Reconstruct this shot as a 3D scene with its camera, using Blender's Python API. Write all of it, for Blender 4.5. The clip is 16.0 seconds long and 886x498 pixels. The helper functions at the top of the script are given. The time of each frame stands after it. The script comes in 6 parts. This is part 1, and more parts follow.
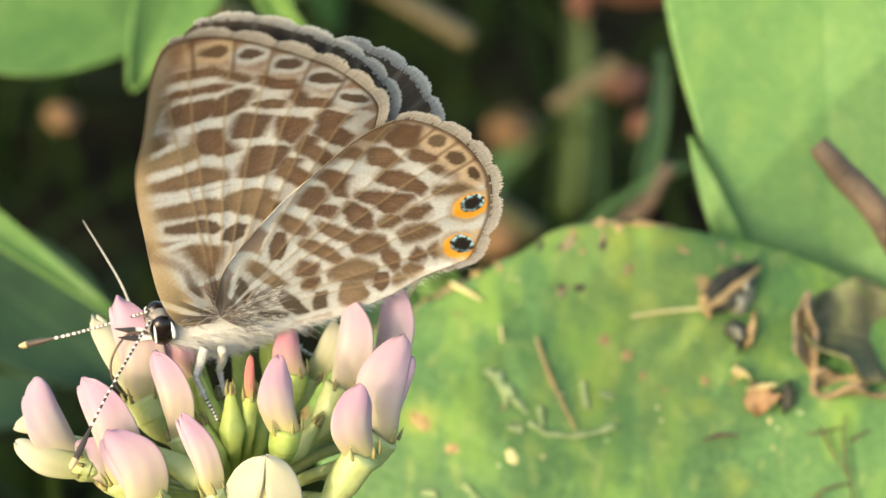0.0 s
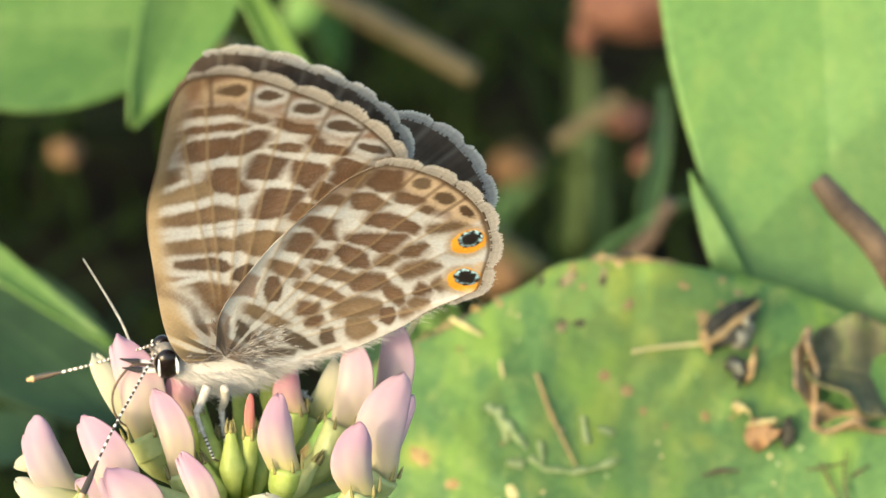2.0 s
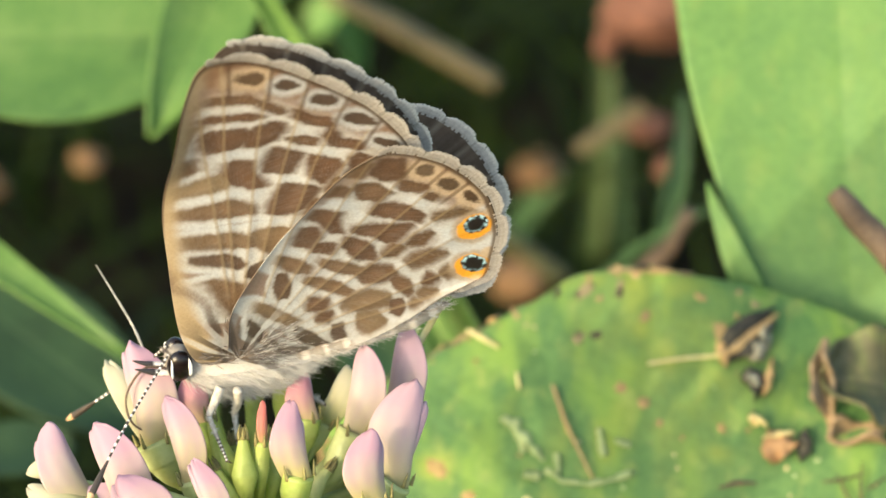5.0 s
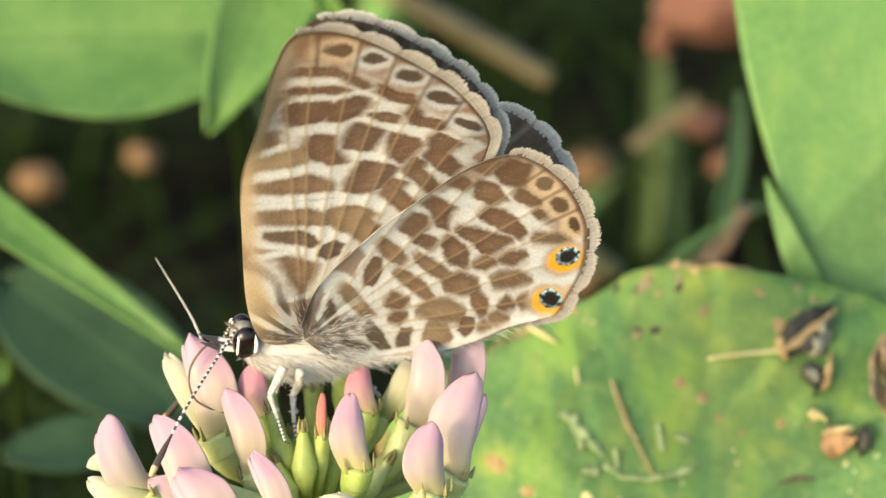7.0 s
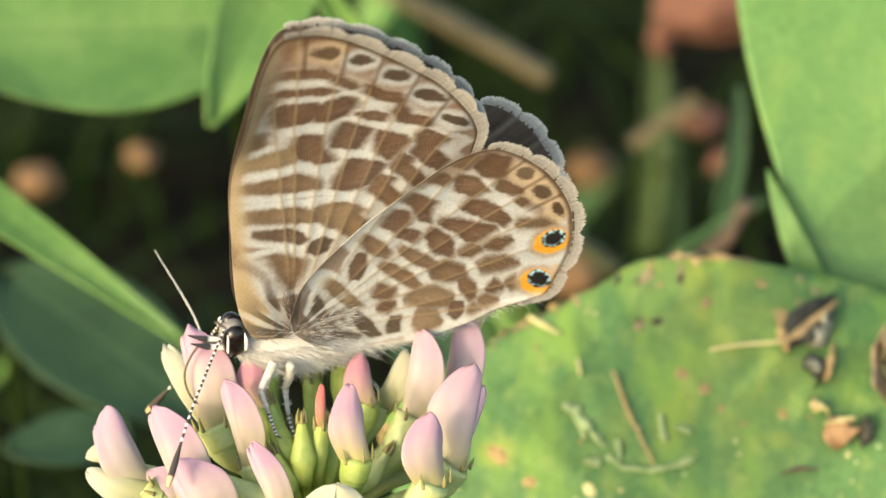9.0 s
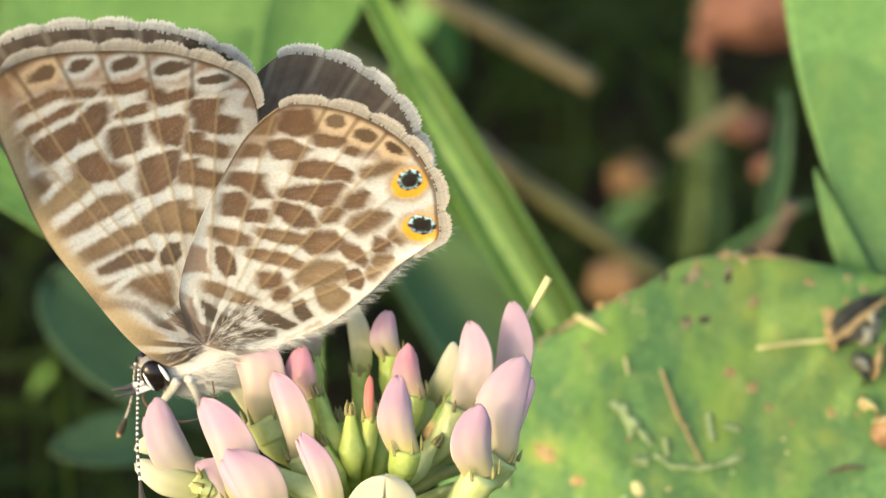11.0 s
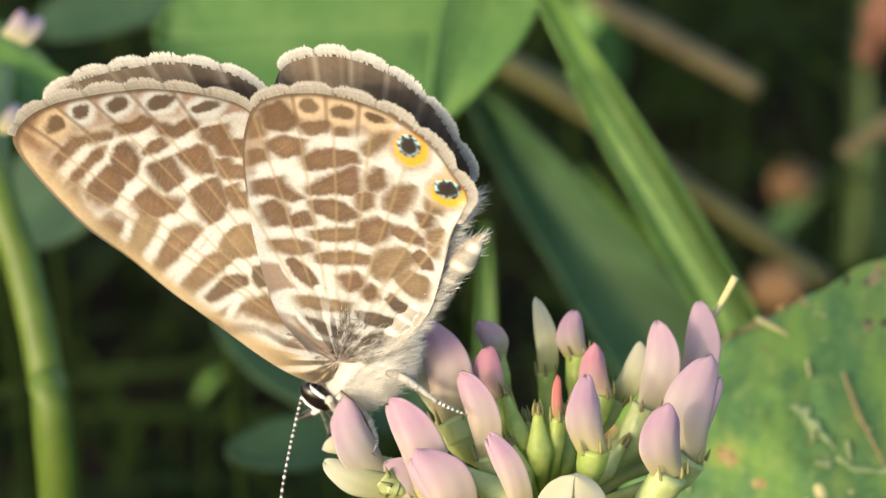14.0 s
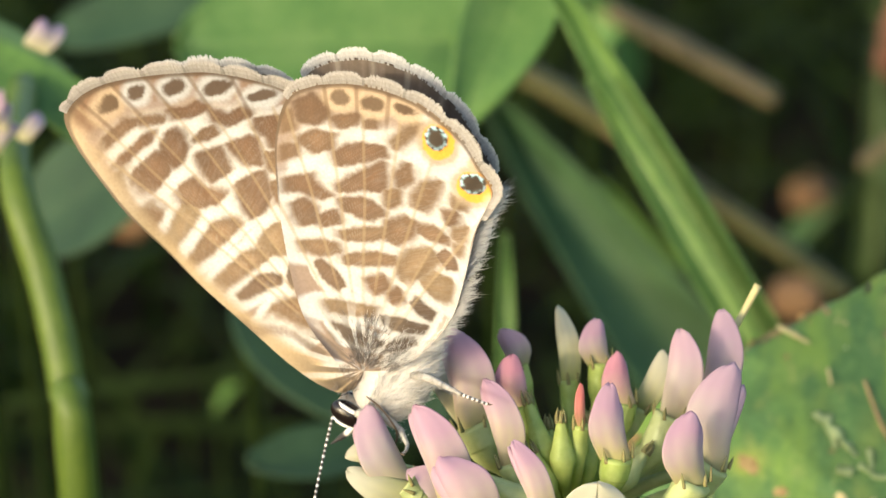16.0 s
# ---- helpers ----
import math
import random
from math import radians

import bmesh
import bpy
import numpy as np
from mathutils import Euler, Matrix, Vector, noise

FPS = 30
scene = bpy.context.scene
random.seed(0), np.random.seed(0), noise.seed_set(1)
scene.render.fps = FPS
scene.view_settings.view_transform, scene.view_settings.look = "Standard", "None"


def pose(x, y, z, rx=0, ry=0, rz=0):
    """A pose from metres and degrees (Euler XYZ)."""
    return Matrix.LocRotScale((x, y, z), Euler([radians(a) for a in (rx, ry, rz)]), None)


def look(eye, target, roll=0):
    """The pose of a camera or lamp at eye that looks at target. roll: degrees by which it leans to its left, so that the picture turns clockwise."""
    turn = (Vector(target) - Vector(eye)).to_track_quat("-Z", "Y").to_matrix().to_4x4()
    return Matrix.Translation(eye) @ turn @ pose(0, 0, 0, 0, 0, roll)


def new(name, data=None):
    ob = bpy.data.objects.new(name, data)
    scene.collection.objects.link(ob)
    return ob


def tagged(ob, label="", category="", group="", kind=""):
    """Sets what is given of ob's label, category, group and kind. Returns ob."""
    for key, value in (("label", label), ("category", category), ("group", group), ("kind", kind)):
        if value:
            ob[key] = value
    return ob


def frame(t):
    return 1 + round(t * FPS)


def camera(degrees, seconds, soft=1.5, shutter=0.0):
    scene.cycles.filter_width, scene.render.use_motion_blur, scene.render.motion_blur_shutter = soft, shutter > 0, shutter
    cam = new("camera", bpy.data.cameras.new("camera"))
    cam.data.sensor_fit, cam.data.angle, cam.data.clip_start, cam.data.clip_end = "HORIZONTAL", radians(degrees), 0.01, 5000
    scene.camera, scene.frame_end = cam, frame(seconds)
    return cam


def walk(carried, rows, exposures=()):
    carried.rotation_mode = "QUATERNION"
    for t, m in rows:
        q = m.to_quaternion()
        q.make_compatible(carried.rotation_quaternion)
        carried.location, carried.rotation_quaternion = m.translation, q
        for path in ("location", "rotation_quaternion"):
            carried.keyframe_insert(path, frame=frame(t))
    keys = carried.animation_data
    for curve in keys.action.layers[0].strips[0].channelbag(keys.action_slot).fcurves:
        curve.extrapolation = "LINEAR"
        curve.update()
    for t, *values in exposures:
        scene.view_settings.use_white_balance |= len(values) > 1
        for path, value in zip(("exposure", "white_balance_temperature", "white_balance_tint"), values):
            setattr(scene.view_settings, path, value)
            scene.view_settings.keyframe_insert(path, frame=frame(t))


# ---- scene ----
cam = camera(14.0, 16.0, soft=1.5)
cam.data.dof.use_dof = True
cam.data.dof.focus_distance = 0.1232
cam.data.dof.aperture_fstop = 74.0

# Where the camera stands and looks, in metres.
PATH = [
    (0, (0.00036, -0.11025, 0.12445), (0.00582, 0.00195, 0.06371), 1.39),
    (0.5, (-0.00015, -0.11040, 0.12419), (0.00471, 0.00185, 0.06349), 1.24),
    (1, (0.00028, -0.11020, 0.12453), (0.00559, 0.00230, 0.06433), 1.35),
    (1.5, (-0.00025, -0.11015, 0.12462), (0.00393, 0.00283, 0.06523), 1.06),
    (2, (0.00076, -0.11030, 0.12437), (0.00586, 0.00255, 0.06480), 1.29),
    (2.5, (0.00077, -0.11034, 0.12429), (0.00558, 0.00259, 0.06487), 1.22),
    (3, (0.00083, -0.11038, 0.12422), (0.00529, 0.00266, 0.06497), 1.13),
    (3.5, (0.00075, -0.11045, 0.12410), (0.00516, 0.00252, 0.06471), 1.12),
    (4, (0.00129, -0.11060, 0.12385), (0.00595, 0.00213, 0.06403), 1.18),
    (4.2, (0.00102, -0.11045, 0.12411), (0.00560, 0.00260, 0.06488), 1.16),
    (6.3, (0.00214, -0.10992, 0.12502), (0.00542, 0.00249, 0.06451), 0.84),
    (6.5, (0.00207, -0.10991, 0.12504), (0.00542, 0.00248, 0.06450), 0.85),
    (7, (0.00080, -0.11008, 0.12475), (0.00320, 0.00277, 0.06502), 0.61),
    (7.5, (0.00197, -0.10988, 0.12508), (0.00406, 0.00275, 0.06494), 0.53),
    (8, (0.00196, -0.11024, 0.12447), (0.00317, 0.00218, 0.06390), 0.31),
    (8.5, (0.00052, -0.11052, 0.12397), (0.00278, 0.00235, 0.06429), 0.57),
    (8.7, (0.00051, -0.11053, 0.12396), (0.00312, 0.00244, 0.06448), 0.66),
    (10.8, (0.00022, -0.11092, 0.12330), (0.00173, 0.00261, 0.06484), 0.38),
    (11, (0.00009, -0.11096, 0.12322), (0.00137, 0.00246, 0.06455), 0.32),
    (11.5, (-0.00046, -0.11099, 0.12316), (0.00005, 0.00244, 0.06451), 0.13),
    (12, (-0.00088, -0.11110, 0.12298), (-0.00123, 0.00215, 0.06397), -0.09),
    (12.5, (-0.00141, -0.11100, 0.12315), (-0.00278, 0.00254, 0.06470), -0.35),
    (13, (-0.00178, -0.11096, 0.12321), (-0.00405, 0.00276, 0.06516), -0.57),
    (13.5, (-0.00159, -0.11090, 0.12332), (-0.00433, 0.00303, 0.06571), -0.69),
    (14, (-0.00179, -0.11113, 0.12293), (-0.00523, 0.00244, 0.06463), -0.87),
    (14.5, (-0.00204, -0.11110, 0.12298), (-0.00569, 0.00275, 0.06525), -0.92),
    (15, (-0.00174, -0.11099, 0.12317), (-0.00510, 0.00304, 0.06577), -0.85),
    (15.5, (-0.00203, -0.11132, 0.12260), (-0.00582, 0.00235, 0.06451), -0.96),
    (16, (-0.00222, -0.11127, 0.12268), (-0.00603, 0.00253, 0.06487), -0.96),
]
walk(cam, [(t, look(eye, target, roll)) for t, eye, target, roll in PATH], [(0, 0.50, 6800, 4), (11.0, 0.48, 6800, 4), (13, 0.14, 6500, 5), (16, 0.12, 6500, 6)])

# ---- light ----
world = bpy.data.worlds.new("sky")
scene.world = world
world.use_nodes = True
sky = world.node_tree.nodes.new("ShaderNodeTexSky")
sky.sky_type, sky.sun_disc = "NISHITA", False
sky.sun_elevation, sky.sun_rotation = radians(19), radians(226)
sky.dust_density, sky.ozone_density = 2.5, 0.6
world.node_tree.links.new(sky.outputs[0], world.node_tree.nodes["Background"].inputs[0])
world.node_tree.nodes["Background"].inputs[1].default_value = 0.47
sun = new("sun", bpy.data.lights.new("sun", "SUN"))
sun.data.energy, sun.data.angle, sun.data.color = 2.3, radians(0.6), (1.0, 0.86, 0.66)
sun.matrix_world = look((-0.68, -0.657, 0.326), (0, 0, 0))


# ---- working frame: u to the right, v up, w away along the line of sight, in millimetres; the line of sight dips 30 degrees ----
MM = 0.001
FLOWER_Z = 0.06
U_AXIS = Vector((1, 0, 0))
V_AXIS = Vector((0, 0.5, 0.8660254))
W_AXIS = Vector((0, 0.8660254, -0.5))


def at(u, v, w):
    return Vector((0, 0, FLOWER_Z)) + (U_AXIS * u + V_AXIS * v + W_AXIS * w) * MM


def way(u, v, w):
    return (U_AXIS * u + V_AXIS * v + W_AXIS * w).normalized()


# ---- materials ----
def nodes_of(name):
    m = bpy.data.materials.new(name)
    m.use_nodes = True
    nt = m.node_tree
    return m, nt, nt.nodes["Principled BSDF"], nt.nodes["Material Output"]


def noise_node(nt, scale, detail=3.0, coords="Object", stretch=(1, 1, 1), rough=0.55):
    tc, mp, n = nt.nodes.new("ShaderNodeTexCoord"), nt.nodes.new("ShaderNodeMapping"), nt.nodes.new("ShaderNodeTexNoise")
    mp.inputs["Scale"].default_value = stretch
    n.inputs["Scale"].default_value, n.inputs["Detail"].default_value, n.inputs["Roughness"].default_value = scale, detail, rough
    nt.links.new(tc.outputs[coords], mp.inputs[0])
    nt.links.new(mp.outputs[0], n.inputs["Vector"])
    return n.outputs["Fac"]


def ramp(nt, fac, *stops):
    r = nt.nodes.new("ShaderNodeValToRGB")
    while len(r.color_ramp.elements) < len(stops):
        r.color_ramp.elements.new(0.5)
    for e, (p, c) in zip(r.color_ramp.elements, stops):
        e.position, e.color = p, (*c, 1)
    nt.links.new(fac, r.inputs[0])
    return r.outputs[0]


def blend(nt, fac, a, b, mode="MIX"):
    x = nt.nodes.new("ShaderNodeMixRGB")
    x.blend_type = mode
    for sock, v in zip(x.inputs, (fac, a, b)):
        if isinstance(v, bpy.types.NodeSocket):
            nt.links.new(v, sock)
        else:
            sock.default_value = v if not isinstance(v, tuple) else (*v, 1)
    return x.outputs[0]


def attr(nt, name, fac=True):
    a = nt.nodes.new("ShaderNodeAttribute")
    a.attribute_name = name
    return a.outputs["Fac" if fac else "Color"]


def relief(nt, bsdf, height, strength, dist):
    b = nt.nodes.new("ShaderNodeBump")
    b.inputs["Strength"].default_value, b.inputs["Distance"].default_value = strength, dist
    nt.links.new(height, b.inputs["Height"])
    nt.links.new(b.outputs[0], bsdf.inputs["Normal"])
    return b.outputs[0]


def thin(nt, bsdf, out, colour, share, normal=None):
    """Light passes through thin tissue."""
    tr, mx = nt.nodes.new("ShaderNodeBsdfTranslucent"), nt.nodes.new("ShaderNodeMixShader")
    nt.links.new(colour, tr.inputs[0])
    mx.inputs[0].default_value = share
    nt.links.new(bsdf.outputs[0], mx.inputs[1])
    nt.links.new(tr.outputs[0], mx.inputs[2])
    nt.links.new(mx.outputs[0], out.inputs[0])


def leaf_material(name, dark, light, pale, vein=0.35, gloss=0.45, patch=0.0, share=0.28):
    m, nt, b, out = nodes_of(name)
    c = ramp(nt, noise_node(nt, 260, 4), (0.3, dark), (0.52, light), (0.75, pale))
    fine = noise_node(nt, 2600, 3)
    c = blend(nt, 0.34, c, ramp(nt, fine, (0.32, tuple(0.5 * x for x in light)), (0.68, pale)), "MIX")
    if patch:
        # yellowed streaks that run with the leaf, and small pale flecks
        p = ramp(nt, noise_node(nt, 330, 5, stretch=(1.7, 0.7, 0.7)), (0.50, (0, 0, 0)), (0.68, (1, 1, 1)))
        c = blend(nt, p, c, blend(nt, patch, c, (0.17, 0.28, 0.045)))
        p = ramp(nt, noise_node(nt, 800, 3, stretch=(1.3, 0.8, 0.8)), (0.56, (0, 0, 0)), (0.72, (1, 1, 1)))
        c = blend(nt, p, c, blend(nt, patch * 0.7, c, (0.26, 0.32, 0.085)))
        p = ramp(nt, noise_node(nt, 420, 3), (0.58, (0, 0, 0)), (0.74, (1, 1, 1)))
        c = blend(nt, p, c, blend(nt, patch * 0.5, c, (0.06, 0.15, 0.05)))
    # yellowed places with their own outline, laid out on the blade
    c = blend(nt, blend(nt, 1.0, attr(nt, "yellow"), ramp(nt, noise_node(nt, 900, 4), (0.3, (0.35, 0.35, 0.35)), (0.6, (1, 1, 1))), "MULTIPLY"), c, (0.27, 0.31, 0.045))
    v = attr(nt, "vein")
    c = blend(nt, blend(nt, vein, (0, 0, 0), v), c, pale)
    nt.links.new(c, b.inputs["Base Color"])
    b.inputs["Roughness"].default_value = gloss
    b.inputs["Specular IOR Level"].default_value = 0.35
    add = nt.nodes.new("ShaderNodeMath")
    add.operation = "ADD"
    nt.links.new(fine, add.inputs[0])
    nt.links.new(v, add.inputs[1])
    relief(nt, b, add.outputs[0], 0.25, 0.00008)
    thin(nt, b, out, blend(nt, 1.0, c, (0.9, 1.0, 0.35), "MULTIPLY"), share)
    return m


def plain_material(name, a, c, scale=900, gloss=0.6, bump=0.3, stretch=(1, 1, 1), share=0.0, sharp=0.2):
    m, nt, b, out = nodes_of(name)
    col = blend(nt, 0.3, ramp(nt, noise_node(nt, scale, 4, stretch=stretch), (0.5 - sharp, a), (0.5 + sharp, c)), ramp(nt, noise_node(nt, scale * 6, 2), (0.35, a), (0.65, c)))
    nt.links.new(col, b.inputs["Base Color"])
    b.inputs["Roughness"].default_value = gloss
    b.inputs["Specular IOR Level"].default_value = 0.3
    relief(nt, b, noise_node(nt, scale * 4, 3), bump, 0.0001)
    if share:
        thin(nt, b, out, col, share)
    return m


def petal_material(name, base, mid, tip, share=0.45):
    m, nt, b, out = nodes_of(name)
    base, mid, tip = (tuple(0.93 * x for x in c) for c in (base, mid, tip))
    g = attr(nt, "along")
    shift = nt.nodes.new("ShaderNodeMath")
    shift.operation = "MULTIPLY_ADD"
    nt.links.new(noise_node(nt, 700, 3), shift.inputs[0])
    shift.inputs[1].default_value = 0.5
    nt.links.new(g, shift.inputs[2])
    c = ramp(nt, shift.outputs[0], (0.3, base), (0.72, mid), (1.0, tip))
    c = blend(nt, attr(nt, "rim"), c, tip)
    c = blend(nt, blend(nt, 0.26, (0, 0, 0), attr(nt, "ribs")), c, tuple(0.72 * x for x in tip))
    # bruised, browning flecks
    fleck = ramp(nt, noise_node(nt, 1100, 4), (0.66, (0, 0, 0)), (0.78, (1, 1, 1)))
    c = blend(nt, blend(nt, 0.2, (0, 0, 0), fleck), c, (0.52, 0.36, 0.22))
    nt.links.new(c, b.inputs["Base Color"])
    b.inputs["Roughness"].default_value = 0.5
    b.inputs["Specular IOR Level"].default_value = 0.25
    relief(nt, b, noise_node(nt, 3500, 3), 0.12, 0.00008)
    thin(nt, b, out, c, share)
    return m


def painted_material(name, gloss, share, grain=9000, bump=0.25, shine=0.5):
    """Takes its colour from the scales laid out on the mesh."""
    m, nt, b, out = nodes_of(name)
    c = attr(nt, "scales", False)
    c = blend(nt, 0.75, c, ramp(nt, noise_node(nt, grain, 3), (0.3, (0.78, 0.76, 0.74)), (0.7, (1.0, 1.0, 1.0))), "MULTIPLY")
    nt.links.new(c, b.inputs["Base Color"])
    b.inputs["Roughness"].default_value = gloss
    b.inputs["Specular IOR Level"].default_value = shine
    b.inputs["Specular Tint"].default_value = (1.0, 0.80, 0.58, 1)
    relief(nt, b, noise_node(nt, grain, 2), bump, 0.00005)
    if share:
        thin(nt, b, out, blend(nt, 1.0, c, (1.0, 0.90, 0.74), "MULTIPLY"), share)
    return m


WING = painted_material("wing_scales", 0.48, 0.14, shine=1.0)
FRINGE = painted_material("fringe_scales", 0.6, 0.45, 20000)
FUR = plain_material("pale_fur", (0.50, 0.485, 0.46), (0.70, 0.685, 0.65), 4000, 0.8, share=0.45)
EYE_RIM = plain_material("white_scales", (0.62, 0.61, 0.59), (0.78, 0.77, 0.75), 5000, 0.7)
GREY_FUR = plain_material("grey_fur", (0.07, 0.06, 0.055), (0.24, 0.21, 0.19), 4000, 0.7, share=0.15)
BODY = painted_material("body_scales", 0.6, 0.0)
EYE_BLACK = plain_material("eye", (0.004, 0.003, 0.003), (0.012, 0.008, 0.007), 9000, 0.18, 0.1)
BANDED = painted_material("banded_horn", 0.5, 0.0)
HORN = plain_material("brown_horn", (0.05, 0.035, 0.025), (0.12, 0.08, 0.05), 5000, 0.4)
LEG_GREY = plain_material("grey_leg", (0.10, 0.09, 0.08), (0.40, 0.38, 0.34), 3000, 0.6)
LEG_PALE = plain_material("pale_leg", (0.22, 0.20, 0.17), (0.52, 0.49, 0.43), 6000, 0.6)
PINK = petal_material("pink_petal", (0.50, 0.46, 0.20), (0.52, 0.415, 0.375), (0.51, 0.325, 0.405))
PALE = petal_material("pale_petal", (0.50, 0.46, 0.25), (0.52, 0.44, 0.41), (0.51, 0.355, 0.42))
CREAM = petal_material("cream_petal", (0.43, 0.45, 0.16), (0.52, 0.50, 0.30), (0.54, 0.52, 0.39))
YOLK = petal_material("yellow_keel", (0.55, 0.52, 0.16), (0.72, 0.64, 0.26), (0.70, 0.56, 0.24))
ROSE = petal_material("rose_bud", (0.62, 0.50, 0.30), (0.63, 0.39, 0.37), (0.60, 0.28, 0.34))
RED = petal_material("red_bud", (0.60, 0.40, 0.20), (0.64, 0.29, 0.23), (0.60, 0.20, 0.18))
CALYX = leaf_material("calyx", (0.29, 0.40, 0.075), (0.40, 0.49, 0.11), (0.52, 0.57, 0.22), 0.25, 0.4, share=0.4)
CALYX_PALE = leaf_material("pale_calyx", (0.345, 0.415, 0.13), (0.45, 0.50, 0.20), (0.56, 0.585, 0.32), 0.3, 0.4, share=0.36)
TOOTH = plain_material("calyx_tooth", (0.10, 0.125, 0.035), (0.23, 0.17, 0.07), 3000, 0.6)
SPOTTED = leaf_material("spotted_leaf", (0.046, 0.118, 0.036), (0.076, 0.170, 0.046), (0.135, 0.245, 0.068), 0.13, 0.55, 0.85)
BROAD = leaf_material("broad_leaf", (0.074, 0.168, 0.040), (0.096, 0.205, 0.048), (0.127, 0.243, 0.063), 0.05, 0.55, 0.25)
CLOVER = leaf_material("clover_leaf", (0.052, 0.135, 0.027), (0.088, 0.185, 0.039), (0.145, 0.24, 0.065), 0.25, 0.5)
# Leaf green made darker and bluer, so the shade sits in the colour.
SHADY = leaf_material("blue_green_shade_leaf", (0.0153, 0.03825, 0.0153), (0.0238, 0.0595, 0.02295), (0.0425, 0.085, 0.0357), 0.3, 0.6)
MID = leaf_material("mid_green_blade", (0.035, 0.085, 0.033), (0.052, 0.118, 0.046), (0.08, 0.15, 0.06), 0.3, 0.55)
BLADE = leaf_material("grass_blade", (0.04675, 0.1148, 0.02125), (0.0765, 0.1658, 0.02975), (0.1318, 0.2253, 0.05525), 0.3, 0.5)
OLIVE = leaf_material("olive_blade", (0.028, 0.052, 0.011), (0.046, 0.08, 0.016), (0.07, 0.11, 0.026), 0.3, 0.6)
# Grass green taken almost to black: the turf's shade is in this colour.
SHADED_GRASS = leaf_material("shade_dark_grass", (0.005, 0.011, 0.0025), (0.011, 0.022, 0.004), (0.025, 0.04, 0.010), 0.3, 0.65)
STEM = plain_material("green_stem", (0.044, 0.076, 0.0072), (0.08, 0.12, 0.0144), 700, 0.5, share=0.1)
STRAW = plain_material("dry_straw", (0.062, 0.049, 0.020), (0.135, 0.104, 0.046), 300, 0.75)
OLIVE_STRAW = plain_material("olive_straw", (0.045, 0.046, 0.012), (0.095, 0.085, 0.026), 260, 0.75)
PALE_STRAW = plain_material("pale_straw", (0.34, 0.29, 0.13), (0.48, 0.42, 0.20), 900, 0.7)
BARK = plain_material("brown_twig", (0.035, 0.025, 0.017), (0.12, 0.085, 0.055), 900, 0.75, 0.6)
CRISP = plain_material("crisp_brown_leaf", (0.10, 0.08, 0.05), (0.32, 0.22, 0.12), 600, 0.65, 0.6, share=0.1)
DECAY = plain_material("blackened_leaf", (0.012, 0.013, 0.008), (0.22, 0.18, 0.09), 1500, 0.8, 0.8, sharp=0.05)
# Black of dead scraps, used once more for a modelled cast shadow.
BLACK_AND_SHADOW = plain_material("black_scrap_and_shadow", (0.010, 0.011, 0.009), (0.045, 0.042, 0.03), 1500, 0.8, 0.8)
GREY_SCRAP = plain_material("grey_scrap", (0.06, 0.065, 0.045), (0.30, 0.29, 0.22), 2200, 0.8, 0.8, sharp=0.1)
ORANGE_SCRAP = plain_material("orange_scrap", (0.20, 0.10, 0.045), (0.32, 0.20, 0.10), 1300, 0.7, 0.6, share=0.15)
RUST = plain_material("rust_spot", (0.20, 0.12, 0.05), (0.27, 0.21, 0.08), 2500, 0.7)
TAN_TWIG = plain_material("tan_twig", (0.20, 0.13, 0.055), (0.34, 0.24, 0.11), 900, 0.7)
AWN = plain_material("grey_awn", (0.26, 0.26, 0.23), (0.42, 0.41, 0.37), 900, 0.5)
# Withering olive and brown, darkened further for the shadow inside the curled leaf.
WITHER = leaf_material("withering_leaf", (0.045, 0.045, 0.024), (0.085, 0.088, 0.04), (0.17, 0.15, 0.08), 0.3, 0.6, 0.3)
WEB = plain_material("grey_skin", (0.20, 0.30, 0.11), (0.38, 0.43, 0.22), 2200, 0.6, share=0.3)
CLOD = plain_material("red_clay", (0.075, 0.033, 0.020), (0.175, 0.078, 0.050), 260, 0.9, 0.8)
DRY_BLOOM = plain_material("withered_bloom", (0.08, 0.042, 0.017), (0.16, 0.095, 0.045), 500, 0.8, 0.6)
MOSS = plain_material("dark_moss", (0.03, 0.025, 0.015), (0.10, 0.08, 0.04), 1500, 0.9, 0.8)
# Soil brown lowered to near black, standing for the shade under the grass.
SOIL = plain_material("shade_dark_soil", (0.003, 0.0026, 0.0015), (0.014, 0.010, 0.005), 160, 0.95, 1.0)
SHADED_GRASS.node_tree.nodes["Principled BSDF"].inputs["Specular IOR Level"].default_value = 0.05
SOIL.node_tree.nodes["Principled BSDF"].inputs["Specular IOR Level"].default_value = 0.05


# ---- mesh helpers (millimetres in, metres out) ----
def raw(name, verts, faces, material, parent=None, smooth=True, values=None, colours=None):
    me = bpy.data.meshes.new(name)
    me.from_pydata([tuple(v) for v in (np.asarray(verts, float) * MM)], [], faces)
    if smooth:
        me.polygons.foreach_set("use_smooth", [True] * len(me.polygons))
    for key, v in (values or {}).items():
        a = me.attributes.new(key, "FLOAT", "POINT")
        a.data.foreach_set("value", np.asarray(v, np.float32).ravel())
    if colours is not None:
        a = me.attributes.new("scales", "FLOAT_COLOR", "POINT")
        c = np.ones((len(verts), 4), np.float32)
        c[:, :3] = colours
        a.data.foreach_set("color", c.ravel())
    me.materials.append(material)
    ob = new(name, me)
    ob.parent = parent
    return ob


def part(name, data, material, parent, label="", **kw):
    ob = raw(name, data[0], data[1], material, parent, **kw)
    return tagged(ob, label) if label else ob


def thing(name, place, label, category, group="", kind=""):
    e = new(name)
    e.location = place
    e.empty_display_size = 0.002
    return tagged(e, label, category, group, kind)


